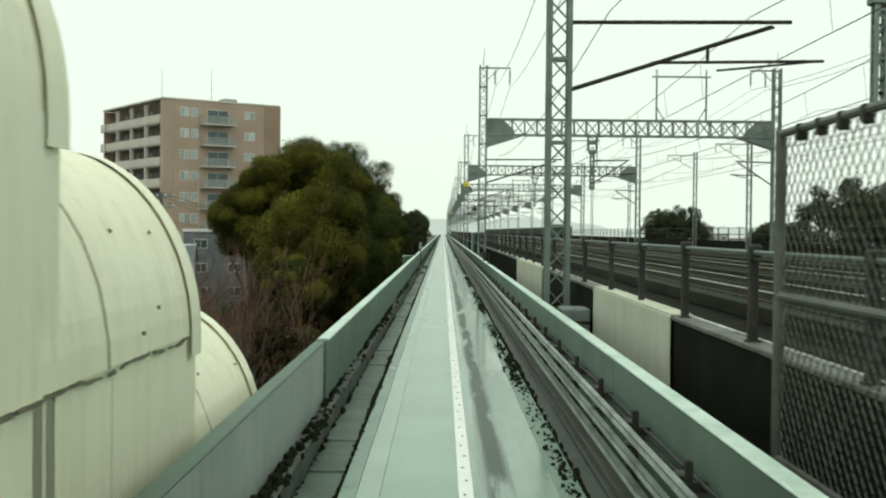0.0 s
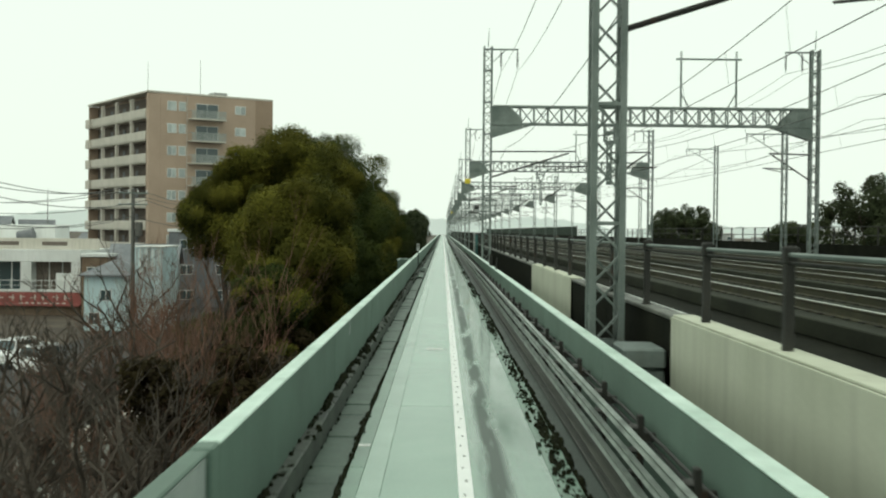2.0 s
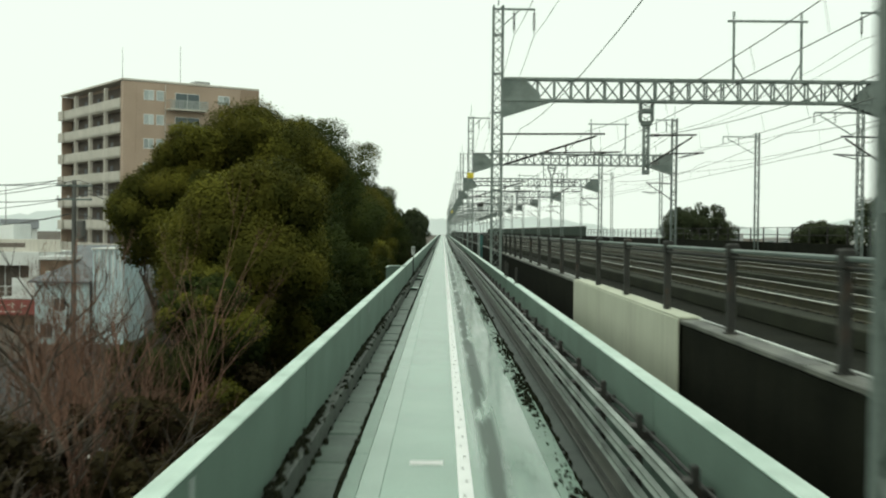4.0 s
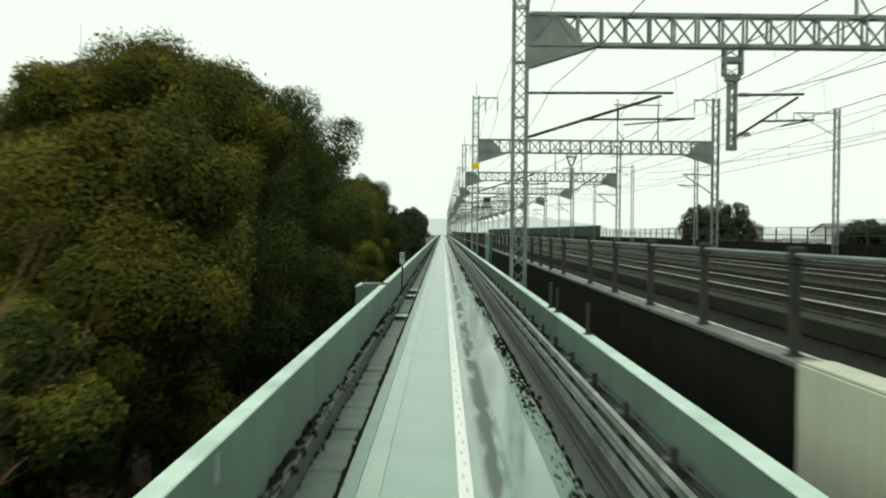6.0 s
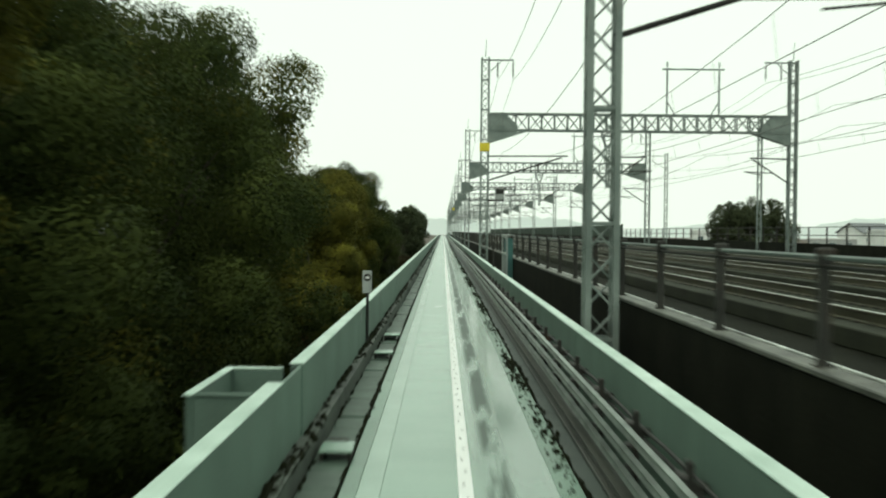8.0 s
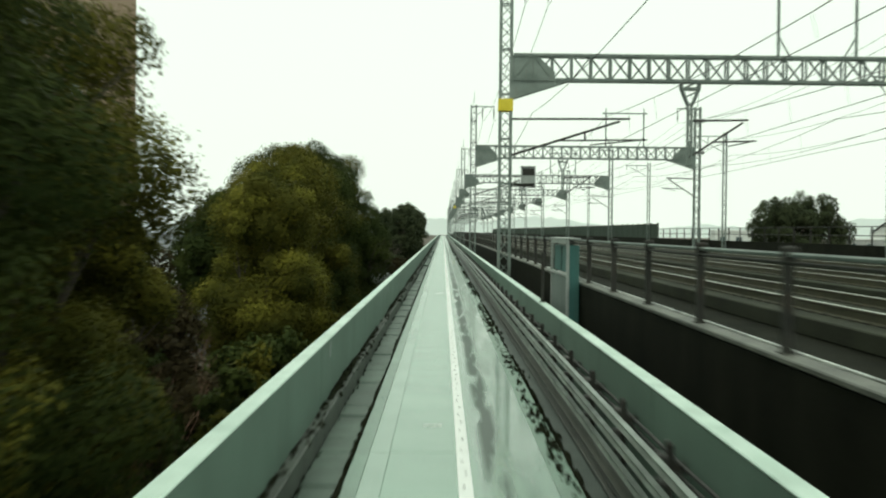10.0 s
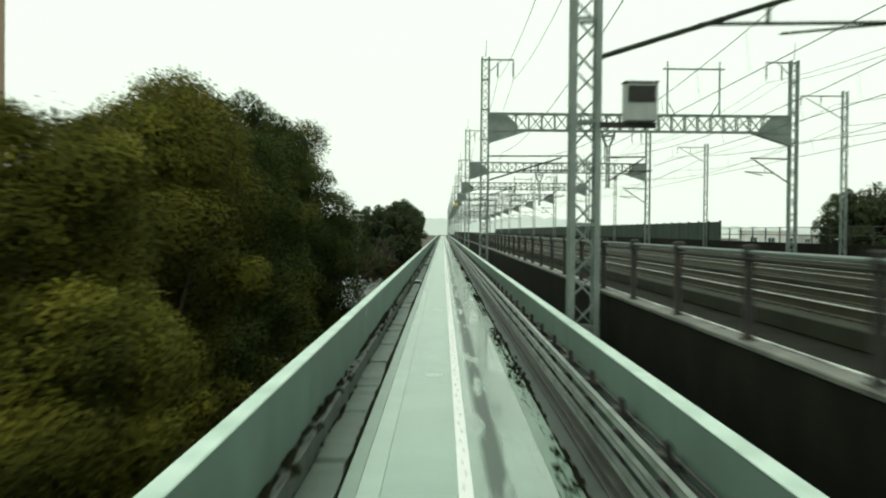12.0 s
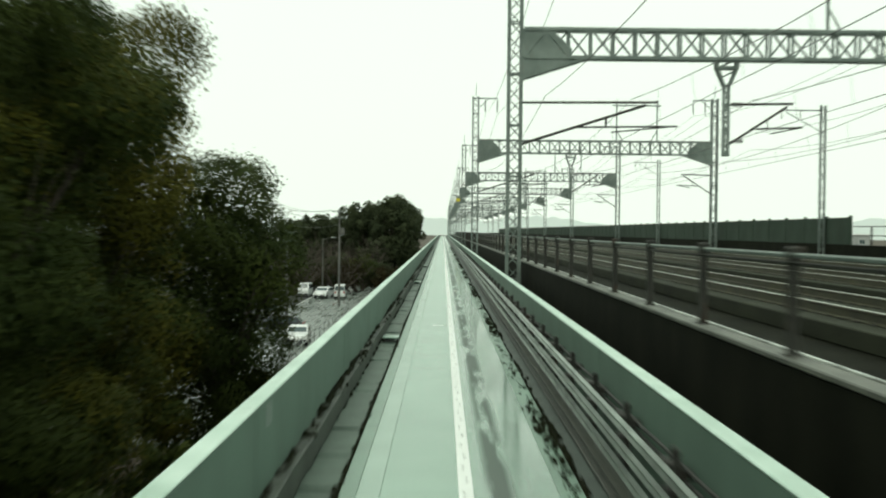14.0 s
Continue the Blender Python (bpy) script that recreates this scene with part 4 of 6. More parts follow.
        g.bar((cx + W + 0.003, y + 0.12, GZ), (cx + W + 0.003, y + 0.12, eave - 0.03), 0.008, 0.008)
        part("sheet_joint", g, M_SEAM, t)
    g = Geo()
    for k in range(6):
        u = random.uniform(0.05, 1.2)
        y = random.uniform(y0 + 0.2, y1 - 0.3)
        p = Vector((cx + (W + 0.02) * math.cos(u), y, eave + (R + 0.02) * math.sin(u)))
        q = Vector((math.cos(u), 0, math.sin(u)))
        g.tube(p, p + q * 0.02, 0.014, n=6)
    tagged(part("screw_caps", g, M_SEAM, t), kind="stuff")
    return t


stair_cover(8.8, 12.3, 0.38, "lowest cream sheet-metal stair cover with a barrel roof")
stair_cover(5.5, 9.11, 1.72, "cream corrugated stair cover with a barrel roof beside the parapet")
stair_cover(-8.0, 5.86, 3.06, "tall cream corrugated stair cover at the station end", 1.71)

fence = thing("chain_link_fence", "tall grey chain-link fence panel at the viaduct edge", "fence")
FX = 2.62
for y in (9.2, 6.2, 3.2, 0.2, -2.7):
    part("post", Geo().tube((FX, y, 0.3), (FX, y, 3.32), 0.045, n=10), M_MESH, fence)
    part("base", Geo().box(FX - 0.3, FX + 0.35, y - 0.12, y + 0.12, -0.6, 0.32, 0.02), M_DARKWALL, fence)
for z in (0.78, 3.30, 2.05):
    part("bar", Geo().tube((FX, -2.7, z), (FX, 9.2, z), 0.032, n=8), M_MESH, fence)
g = Geo()
P = 0.105
for s in (1, -1):
    k = 0
    span = 2.52
    y = -2.7 - span
    while y < 9.2 + span:
        a, b = (y, 0.78), (y + span, 3.30)
        if s < 0:
            a, b = (y + span, 0.78), (y, 3.30)
        # clip the diagonal to the panel
        (ya, za), (yb, zb) = a, b
        lo, hi = -2.65, 9.15
        u0, u1 = 0.0, 1.0
        d = yb - ya
        for edge in (lo, hi):
            u = (edge - ya) / d
            if (d > 0) == (edge == lo):
                u0 = max(u0, u)
            else:
                u1 = min(u1, u)
        if u1 > u0 + 0.01:
            g.tube((FX + 0.004 * s, ya + d * u0, za + (zb - za) * u0), (FX + 0.004 * s, ya + d * u1, za + (zb - za) * u1), 0.0048, n=3, caps=False)
        y += P * 1.4
part("wire_mesh", g, M_MESH, fence, "diamond wire netting")
g = Geo()
for k in range(26):
    y = -2.6 + 0.45 * k
    g.box(FX - 0.04, FX + 0.04, y, y + 0.06, 3.21, 3.335, 0.01)
part("clips", g, M_STEEL, fence)

# steel bay with a teal cabinet, let into the viaduct's side wall
cab = thing("trackside_cabinet", "teal steel cabinet in a grey frame on the viaduct side", "cabinet", at(2.72, 107.4, 0))
part("body", Geo().box(0.06, 0.25, 0.12, 3.6, 1.62, 2.22, 0.01), M_TEAL, cab, "teal painted doors")
part("door_seam", Geo().box(0.045, 0.058, 1.84, 1.87, 1.66, 2.2), M_STEEL, cab)
part("side_plate", Geo().box(0.03, 0.25, 0.02, 0.11, -0.6, 2.24, 0.01), M_TEAL, cab)
for y in (-0.02, 3.62):
    part("frame_post", Geo().box(-0.03, 0.03, y, y + 0.09, -0.6, 2.34, 0.008), M_GREYPAINT, cab)
part("frame_bar", Geo().box(-0.03, 0.03, 0.075, 3.615, 2.26, 2.36, 0.008), M_GREYPAINT, cab)
part("frame_bar", Geo().box(-0.03, 0.03, 0.075, 3.615, 1.54, 1.60, 0.008), M_GREYPAINT, cab)
part("roof", Geo().box(-0.05, 0.27, -0.05, 3.75, 2.362, 2.40, 0.01), M_GREYPAINT, cab)
for k in range(3):
    part("panel", Geo().box(0.0, 0.24, 0.115 + 1.17 * k, 1.27 + 1.17 * k, -0.6, 1.53, 0.01), M_BARRIER, cab, "grey-green lower panel")

# concrete pedestal beside a gantry foot
ped = thing("pedestal", "grey stepped concrete pedestal between guideway and viaduct", "pedestal", at(2.42, 23.2, 0))
part("block", Geo().box(0, 0.5, 0, 2.0, -1.0, 0.75, 0.03), M_BARRIER, ped)
part("cap", Geo().box(-0.05, 0.5, -0.05, 1.0, 0.752, 1.02, 0.03), M_BARRIER, ped)


# ---- trees ----
def crown_mesh(name, lobes, count, size, material, seed, fresh=None, share=0.3):
    """Leaves on clumps: every lobe carries smaller puffs on its upper, outer side, so that dark gaps stay between."""
    rng = np.random.default_rng(seed)
    puffs, core, owner = [], [], []
    for x, y, z, r in lobes:
        out = np.array([x, y, 0.0])
        out = out / (np.linalg.norm(out) + 1e-6)
        for k in range(6):
            d = rng.normal(size=3) * 0.75 + out * 0.55 + np.array([0, 0, 0.45])
            d /= np.linalg.norm(d)
            owner.append(len(core))
            puffs.append((*(np.array([x, y, z]) + d * r * rng.uniform(0.32, 0.66)), r * rng.uniform(0.30, 0.52)))
        core.append((x, y, z, r * 0.72))
    puffs, core = np.array(puffs), np.array(core)
    # how far each puff stands clear of its neighbours
    near = np.argsort(((puffs[:, None, :3] - puffs[None, :, :3]) ** 2).sum(2), axis=1)[:, 1:25]
    probe = rng.normal(size=(40, 3))
    probe /= np.linalg.norm(probe, axis=1)[:, None]
    pts = puffs[:, None, :3] + probe[None] * puffs[:, None, 3:4]
    gone = np.zeros(pts.shape[:2], bool)
    for j in range(near.shape[1]):
        q = puffs[near[:, j]]
        gone |= ((pts - q[:, None, :3]) ** 2).sum(2) < (0.92 * q[:, None, 3]) ** 2
    clear = 1 - gone.mean(1)
    n_in = count // 4
    total = count + n_in
    wp, wc = puffs[:, 3] ** 2 * (clear + 0.02), core[:, 3] ** 2
    # leaves that would sit inside a neighbouring puff are not grown
    tries = count * 4
    p1 = rng.choice(len(puffs), tries, p=wp / wp.sum())
    d1 = rng.normal(size=(tries, 3))
    d1[:, 2] = np.where((d1[:, 2] < -0.3) & (rng.random(tries) < 0.5), -d1[:, 2], d1[:, 2])
    d1 /= np.linalg.norm(d1, axis=1)[:, None]
    at1 = puffs[p1, :3] + d1 * puffs[p1, 3:4]
    free = np.ones(tries, bool)
    for j in range(near.shape[1]):
        q = puffs[near[p1, j]]
        free &= ((at1 - q[:, :3]) ** 2).sum(1) > (0.92 * q[:, 3]) ** 2
    keep = np.nonzero(free)[0]
    keep = keep[rng.permutation(len(keep))[:count]] if len(keep) >= count else rng.choice(keep, count)
    p1, d1 = p1[keep], d1[keep]
    p2 = rng.choice(len(core), n_in, p=wc / wc.sum())
    base = np.concatenate([puffs[p1], core[p2]])
    d2 = rng.normal(size=(n_in, 3))
    d2 /= np.linalg.norm(d2, axis=1)[:, None]
    d = np.concatenate([d1, d2])
    shell = np.concatenate([0.62 + 0.52 * rng.random(count) ** 0.7, 0.35 + 0.6 * rng.random(n_in)])
    c = base[:, :3] + d * (base[:, 3] * shell)[:, None] 
    c += rng.normal(size=(total, 3)) * (base[:, 3] * 0.13)[:, None]
    nrm = d * 0.8 + rng.normal(size=(total, 3)) * 0.48 + np.array([0, 0, 0.45])
    nrm /= np.linalg.norm(nrm, axis=1)[:, None]
    a = np.cross(nrm, rng.normal(size=(total, 3)))
    a /= np.linalg.norm(a, axis=1)[:, None] + 1e-9
    b = np.cross(nrm, a)
    s = size * rng.uniform(0.55, 1.35, total)
    s[count:] *= 1.5
    s = s[:, None]
    v = np.empty((total, 3, 3))
    v[:, 0] = c - a * s * 0.95 - b * s * 0.30
    v[:, 1] = c + a * s * 1.05 - b * s * 0.45 - nrm * s * 0.15
    v[:, 2] = c + a * s * 0.1 + b * s * 0.80
    me = bpy.data.meshes.new(name)
    me.vertices.add(total * 3)
    me.vertices.foreach_set("co", v.reshape(-1))
    me.loops.add(total * 3)
    me.loops.foreach_set("vertex_index", np.arange(total * 3))
    me.polygons.add(total)
    me.polygons.foreach_set("loop_start", np.arange(total) * 3)
    me.polygons.foreach_set("loop_total", np.full(total, 3))
    me.polygons.foreach_set("use_smooth", np.ones(total, bool))
    me.update(calc_edges=True)
    # leaves of one spray lean the same way
    whose = np.concatenate([np.array(owner)[p1], p2])
    spray = (c - core[whose, :3]) / core[whose, 3:4]
    spray /= np.linalg.norm(spray, axis=1)[:, None] + 1e-6
    lean = spray * 0.40 + d * 0.65 + nrm * 0.2 + np.array([0, 0, 0.05])
    lean /= np.linalg.norm(lean, axis=1)[:, None]
    me.normals_split_custom_set_from_vertices(np.repeat(lean, 3, axis=0))
    me.materials.append(material)
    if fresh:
        # whole sprays take the second leaf colour
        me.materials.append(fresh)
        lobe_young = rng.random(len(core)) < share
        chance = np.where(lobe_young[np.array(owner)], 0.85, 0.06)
        # it favours puff tops, so a lit upper side is put into the colour
        lit_top = np.clip(0.35 + 0.75 * d1[:, 2], 0.12, 1.0)
        young = (rng.random(len(puffs)) < chance)[p1] & (rng.random(count) < lit_top)
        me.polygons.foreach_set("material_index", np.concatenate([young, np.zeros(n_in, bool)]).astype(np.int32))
    return me


def crown_lobes(rng, rx, ry, z0, z1, n, rr):
    """Lobes spread over an upright egg-shaped crown that ends at rx, ry and z1."""
    out = []
    zc, hz = z0 + 0.45 * (z1 - z0), 0.55 * (z1 - z0)
    for k in range(n):
        r = rr * rng.uniform(0.5, 1.25)
        u = rng.uniform(-1.0, 1) if k % 3 else rng.uniform(0.35, 1)
        ang = 2.4 * k + rng.uniform(-0.5, 0.5)
        w = math.sqrt(max(0.0 if u > 0 else 0.45, 1 - abs(u) ** (2.0 if u > 0 else 3.0))) * rng.uniform(0.78, 1.08)
        out.append(((rx - r * 0.85) * w * math.cos(ang), (ry - r * 0.85) * w * math.sin(ang), zc + (hz - r * 0.9) * u, r))
    for k in range(n // 4):
        out.append((rng.uniform(-0.4, 0.4) * rx, rng.uniform(-0.4, 0.4) * ry, rng.uniform(z0 + 0.6, z1 - 2.4), rr * 1.3))
    return out


def trunk_geo(rng, h, r, rx, top):
    g = Geo()
    p = Vector((0, 0, 0))
    q = Vector((rng.uniform(-0.2, 0.2), rng.uniform(-0.2, 0.2), h * 0.35))
    g.tube((0, 0, -0.3), (0, 0, 0.25), r * 1.5, r * 1.1, 9)
    g.tube((0, 0, 0.2), q, r * 1.1, r * 0.8, 9)
    for k in range(7):
        a = 2 * math.pi * (k + rng.uniform(0, 0.7)) / 7
        m = q + Vector((math.cos(a) * rx * 0.35, math.sin(a) * rx * 0.35, h * rng.uniform(0.12, 0.25)))
        e = m + Vector((math.cos(a) * rx * 0.22, math.sin(a) * rx * 0.22, h * rng.uniform(0.08, 0.18)))
        g.tube(q - Vector((0, 0, 0.1)), m, r * 0.5, r * 0.3, 6)
        g.tube(m, e, r * 0.3, r * 0.1, 5)
        for j in range(3):
            f = e + Vector((rng.uniform(-1, 1), rng.uniform(-1, 1), rng.uniform(0.2, 1.2))) * (0.18 * rx)
            g.tube(m.lerp(e, 0.6), f, r * 0.14, r * 0.05, 4)
    return g


def tree(x, y, rx, ry, top, low, leaf, count, seed, label, size=0.050, n=30, rr=1.6, fresh=None, share=0.3):
    rng = random.Random(seed)
    t = thing("tree", label, "tree", at(x, y, GZ), group="trees along the viaduct")
    h = top - GZ
    part("trunk", trunk_geo(rng, h, 0.26, rx, top), M_BARK, t)
    lb = crown_lobes(rng, rx, ry, low - GZ, h, n, rr)
    count = int(count * 1.55) if size < 0.1 else count
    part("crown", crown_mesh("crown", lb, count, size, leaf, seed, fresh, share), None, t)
    return t


CAM = "dense evergreen camphor tree with olive green leaves"
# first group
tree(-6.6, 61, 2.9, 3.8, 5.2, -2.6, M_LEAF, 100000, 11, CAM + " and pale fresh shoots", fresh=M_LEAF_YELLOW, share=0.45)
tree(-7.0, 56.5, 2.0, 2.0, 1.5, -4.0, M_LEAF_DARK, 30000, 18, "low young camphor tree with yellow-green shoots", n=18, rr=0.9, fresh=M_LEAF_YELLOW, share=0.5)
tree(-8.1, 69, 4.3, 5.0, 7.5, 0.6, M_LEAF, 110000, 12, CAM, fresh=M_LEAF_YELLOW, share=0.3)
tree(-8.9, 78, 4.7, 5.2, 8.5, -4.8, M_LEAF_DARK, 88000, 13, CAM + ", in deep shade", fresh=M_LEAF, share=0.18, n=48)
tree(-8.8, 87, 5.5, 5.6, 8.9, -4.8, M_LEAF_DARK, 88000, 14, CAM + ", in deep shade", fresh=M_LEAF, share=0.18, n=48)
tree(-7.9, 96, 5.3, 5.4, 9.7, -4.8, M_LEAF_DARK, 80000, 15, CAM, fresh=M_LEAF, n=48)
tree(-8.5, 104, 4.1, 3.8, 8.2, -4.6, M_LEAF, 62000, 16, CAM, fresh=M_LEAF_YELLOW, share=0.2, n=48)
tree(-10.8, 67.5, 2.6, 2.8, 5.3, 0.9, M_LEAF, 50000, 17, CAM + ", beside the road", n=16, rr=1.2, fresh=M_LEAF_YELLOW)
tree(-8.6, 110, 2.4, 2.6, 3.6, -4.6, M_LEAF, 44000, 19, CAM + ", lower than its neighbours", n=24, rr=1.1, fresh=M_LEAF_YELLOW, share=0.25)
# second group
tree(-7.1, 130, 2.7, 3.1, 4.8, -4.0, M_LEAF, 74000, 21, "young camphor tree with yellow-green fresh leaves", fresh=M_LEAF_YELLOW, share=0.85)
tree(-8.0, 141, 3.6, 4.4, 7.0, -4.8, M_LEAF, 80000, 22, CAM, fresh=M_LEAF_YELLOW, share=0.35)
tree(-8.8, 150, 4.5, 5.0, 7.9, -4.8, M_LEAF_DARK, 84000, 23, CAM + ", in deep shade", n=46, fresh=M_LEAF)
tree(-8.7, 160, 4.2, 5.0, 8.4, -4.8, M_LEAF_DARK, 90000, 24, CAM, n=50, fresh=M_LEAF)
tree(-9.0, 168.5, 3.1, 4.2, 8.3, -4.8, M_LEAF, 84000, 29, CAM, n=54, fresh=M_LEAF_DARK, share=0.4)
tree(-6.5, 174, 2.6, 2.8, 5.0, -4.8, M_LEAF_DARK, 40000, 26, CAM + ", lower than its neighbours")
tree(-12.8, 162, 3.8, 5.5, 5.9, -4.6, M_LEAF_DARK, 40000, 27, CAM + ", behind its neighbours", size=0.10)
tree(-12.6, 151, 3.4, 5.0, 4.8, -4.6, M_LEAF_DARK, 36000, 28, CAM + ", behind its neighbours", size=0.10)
# far group by the car park
for i, (x, y, r, tp) in enumerate(((-8.5, 330, 3.6, 8.2), (-8.2, 342, 3.8, 9.0), (-8.0, 356, 3.6, 8.8), (-7.8, 372, 3.6, 8.6), (-13, 338, 4.0, 7.6), (-17, 350, 4.2, 7.0),
                                   (-7.6, 395, 3.6, 8.6), (-7.6, 430, 3.6, 8.6), (-24, 365, 4.6, 5.5))):
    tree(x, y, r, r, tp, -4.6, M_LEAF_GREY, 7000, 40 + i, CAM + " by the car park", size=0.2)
for i, (x, y, r, tp) in enumerate(((-21, 338, 4.4, 5.8), (-27, 350, 4.6, 4.6), (-33, 345, 4.6, 4.2), (-13, 352, 4.2, 6.4))):
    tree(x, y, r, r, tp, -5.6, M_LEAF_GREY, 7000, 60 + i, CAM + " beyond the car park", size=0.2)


def shrub(x, y, r, top, leaf, count, seed, label):
    rng = random.Random(seed)
    t = thing("shrub", label, "shrub", at(x, y, GZ), group="shrubs under the trees")
    g = Geo()
    for k in range(9):
        a = rng.uniform(0, 6.28)
        g.tube((0.1 * math.cos(a), 0.1 * math.sin(a), -0.1), (r * 0.6 * math.cos(a), r * 0.6 * math.sin(a), (top - GZ) * 0.7), 0.04, 0.012, 5)
    part("woody_base", g, M_BARK, t)
    part("foliage", crown_mesh("foliage", crown_lobes(rng, r, r, 0.3, top - GZ, 16, r * 0.42), int(count * 0.45), 0.095, leaf, seed), None, t)


rng = random.Random(5)
for k in range(52):
    y = 54 + 2.5 * k + rng.uniform(-1.5, 1.5)
    if y > 182:
        break
    far = 108 < y < 128
    shrub(-4.6 - rng.uniform(0, 1.4), y, rng.uniform(1.3, 1.9), rng.uniform(-3.8, -1.4) if not far else rng.uniform(-3.0, -0.6),
          rng.choice((M_LEAF_DARK, M_BRACKEN, M_LEAF)), 5500, 100 + k, "low dark evergreen shrub under the trees")
for k, (x, y) in enumerate(((-8, 110), (-10, 113), (-7.2, 116), (-9.5, 119), (-12, 116), (-11.5, 123), (-6.5, 122), (-13.5, 110), (-14.5, 120), (-16, 126), (-13, 130), (-15.5, 134), (-16, 113))):
    shrub(x, y, 2.1, -1.0 - 0.3 * (k % 3), M_LEAF_DARK if k % 3 == 0 else M_BRACKEN, 12000, 140 + k, "rounded dark brownish shrub in the gap between trees")


for k, (x, y, r, tp) in enumerate(((-10.4, 123.5, 2.3, 0.8), (-12.4, 128, 2.4, 1.3), (-13.4, 134, 2.6, 2.2), (-15.6, 138, 3.0, 2.0), (-17.5, 131, 2.6, 0.6), (-14.8, 124, 2.4, 0.2),
                                   (-9.0, 118, 2.0, -0.2), (-12.0, 117, 2.2, -0.4))):
    shrub(x, y, r, tp, M_LEAF_DARK if k % 4 == 1 else M_BRACKEN, 18000, 170 + k, "tall brownish thicket in the gap between trees")


for k in range(15):
    shrub(-8.0 - 1.9 * k + rng.uniform(-0.5, 0.5), 312 + rng.uniform(-4, 5), rng.uniform(2.4, 3.2), rng.uniform(-2.6, -0.4), (M_BRACKEN, M_LEAF_GREY, M_LEAF_DARK)[k % 3], 6000, 320 + k,
          "dark shrub along the end of the car park")
for k in range(16):
    y = 64 + 2.4 * k
    shrub(-8.2 - 1.25 * (k * 3 % 4) - rng.uniform(0, 0.6), y, rng.uniform(1.7, 2.2), rng.uniform(-2.2, -1.4), M_LEAF_DARK if k % 3 else M_BRACKEN, 9000, 260 + k, "low dark evergreen shrub under the trees")
for k in range(0, 30, 2):
    y = 43 + 0.62 * k
    shrub(-4.9 - 0.8 * (k * 7 % 5) - rng.uniform(0, 1), y, rng.uniform(1.4, 2.0), rng.uniform(-2.2, -0.9) if k % 5 < 3 else rng.uniform(-3.4, -2.4), M_BRACKEN, 7000, 220 + k, "dense brown leafless-looking thicket beside the viaduct")


def bare_stem(seed, h, spread, r0, skin, lift=0.8):
    """One bare winter stem that rises from the ground and forks into fine twigs."""
    rng = random.Random(seed)
    g = Geo()

    def grow(p, d, ln, r, depth):
        q = p + d * ln
        g.tube(p, q, r, r * 0.62, 5 if r > 0.02 else 3, caps=False)
        if depth == 0:
            return
        for k in range(2 if depth > 1 else 3):
            e = (d + Vector((rng.uniform(-1, 1), rng.uniform(-1, 1), rng.uniform(-0.1, lift))) * (0.48 if lift > 0.5 else 0.75)).normalized()
            grow(q, e, ln * rng.uniform(0.55, 0.9), r * 0.62, depth - 1)

    a = rng.uniform(0, 6.283)
    d = Vector((math.cos(a) * spread * rng.random(), math.sin(a) * spread * rng.random(), 1)).normalized()
    grow(Vector((0.35 * math.cos(a), 0.35 * math.sin(a), -0.1)), d, h * rng.uniform(0.16, 0.30), r0 * rng.uniform(0.6, 1.2), 5)
    return g.mesh("stem", skin)


stems = [bare_stem(60 + k, 7.6, 0.55, 0.045, M_TWIG) for k in range(24)]
limbs = [bare_stem(160 + k, 5.6, 1.3, 0.12, M_BARK, 0.35) for k in range(16)]
rng = random.Random(9)


def bare(name, label, category, group, x, y, s, n, pool=stems):
    t = thing(name, label, category, at(x, y, GZ, rng.uniform(0, 360), s), group=group)
    for me in rng.sample(pool, n):
        part("stem", me, None, t)


spots = [(-7.6, 47, 1.13), (-6.4, 50, 1.09), (-8.8, 50, 1.17), (-5.4, 46, 0.98), (-7, 43, 0.94), (-9.8, 46, 1.01), (-10.6, 50, 1.01), (-11.8, 47, 0.65), (-13.2, 51, 0.65), (-14.6, 48, 0.59),
         (-9, 41, 0.74), (-11.2, 42, 0.70), (-13.4, 44, 0.53), (-15.6, 45, 0.50), (-6, 40, 0.66), (-8, 37, 0.58), (-10.4, 37, 0.55), (-12.6, 38, 0.43), (-14.8, 40, 0.43),
         (-5.4, 35, 0.47), (-7.2, 33, 0.43), (-9.4, 33, 0.43), (-11.8, 33, 0.31), (-4.9, 52, 0.86), (-12.4, 55, 0.68), (-15.4, 54, 0.62), (-16.6, 58, 0.62), (-13.6, 60, 0.62), (-16.4, 64, 0.62),
         (-14.6, 68, 0.56), (-4.8, 43, 0.55), (-6.6, 29, 0.33), (-11.4, 58, 0.78), (-16.8, 51, 0.50), (-16.6, 40, 0.43)]
spots += [(-17.0 + 5.5 * rng.random(), 34 + 1.5 * k, 0.50 + 0.25 * rng.random()) for k in range(8)]
spots = [(x - (1.2 if y > 41 and x > -7.5 else 0), y, s * (0.6 if 37 < y < 46.5 and x > -10 or y > 41 and x > -6.0 else 0.97)) for x, y, s in spots if y < 51.5 or x < -13]
spots = [q for i, q in enumerate(spots) if q[0] > -9 or q[1] > 47 or i % 3 != 1]
spots += [(-12.2, 61, 1.0), (-13.0, 63.5, 1.05), (-13.9, 66.5, 1.0), (-11.9, 58.5, 0.95), (-14.6, 70, 1.0)]
for x, y, s in spots:
    bare("bare_tree", "leafless reddish-brown winter tree with fine upright stems", "tree", "bare trees by the stairs", x, y, s * 1.08, 11)
for k in range(22):
    bare("spreading_tree", "low leafless dark tree with spreading crooked limbs", "tree", "dark trees by the viaduct", -5.0 - 10 * rng.random(), 22 + 1.35 * k, 1.05 + 0.5 * rng.random(), 5, limbs)
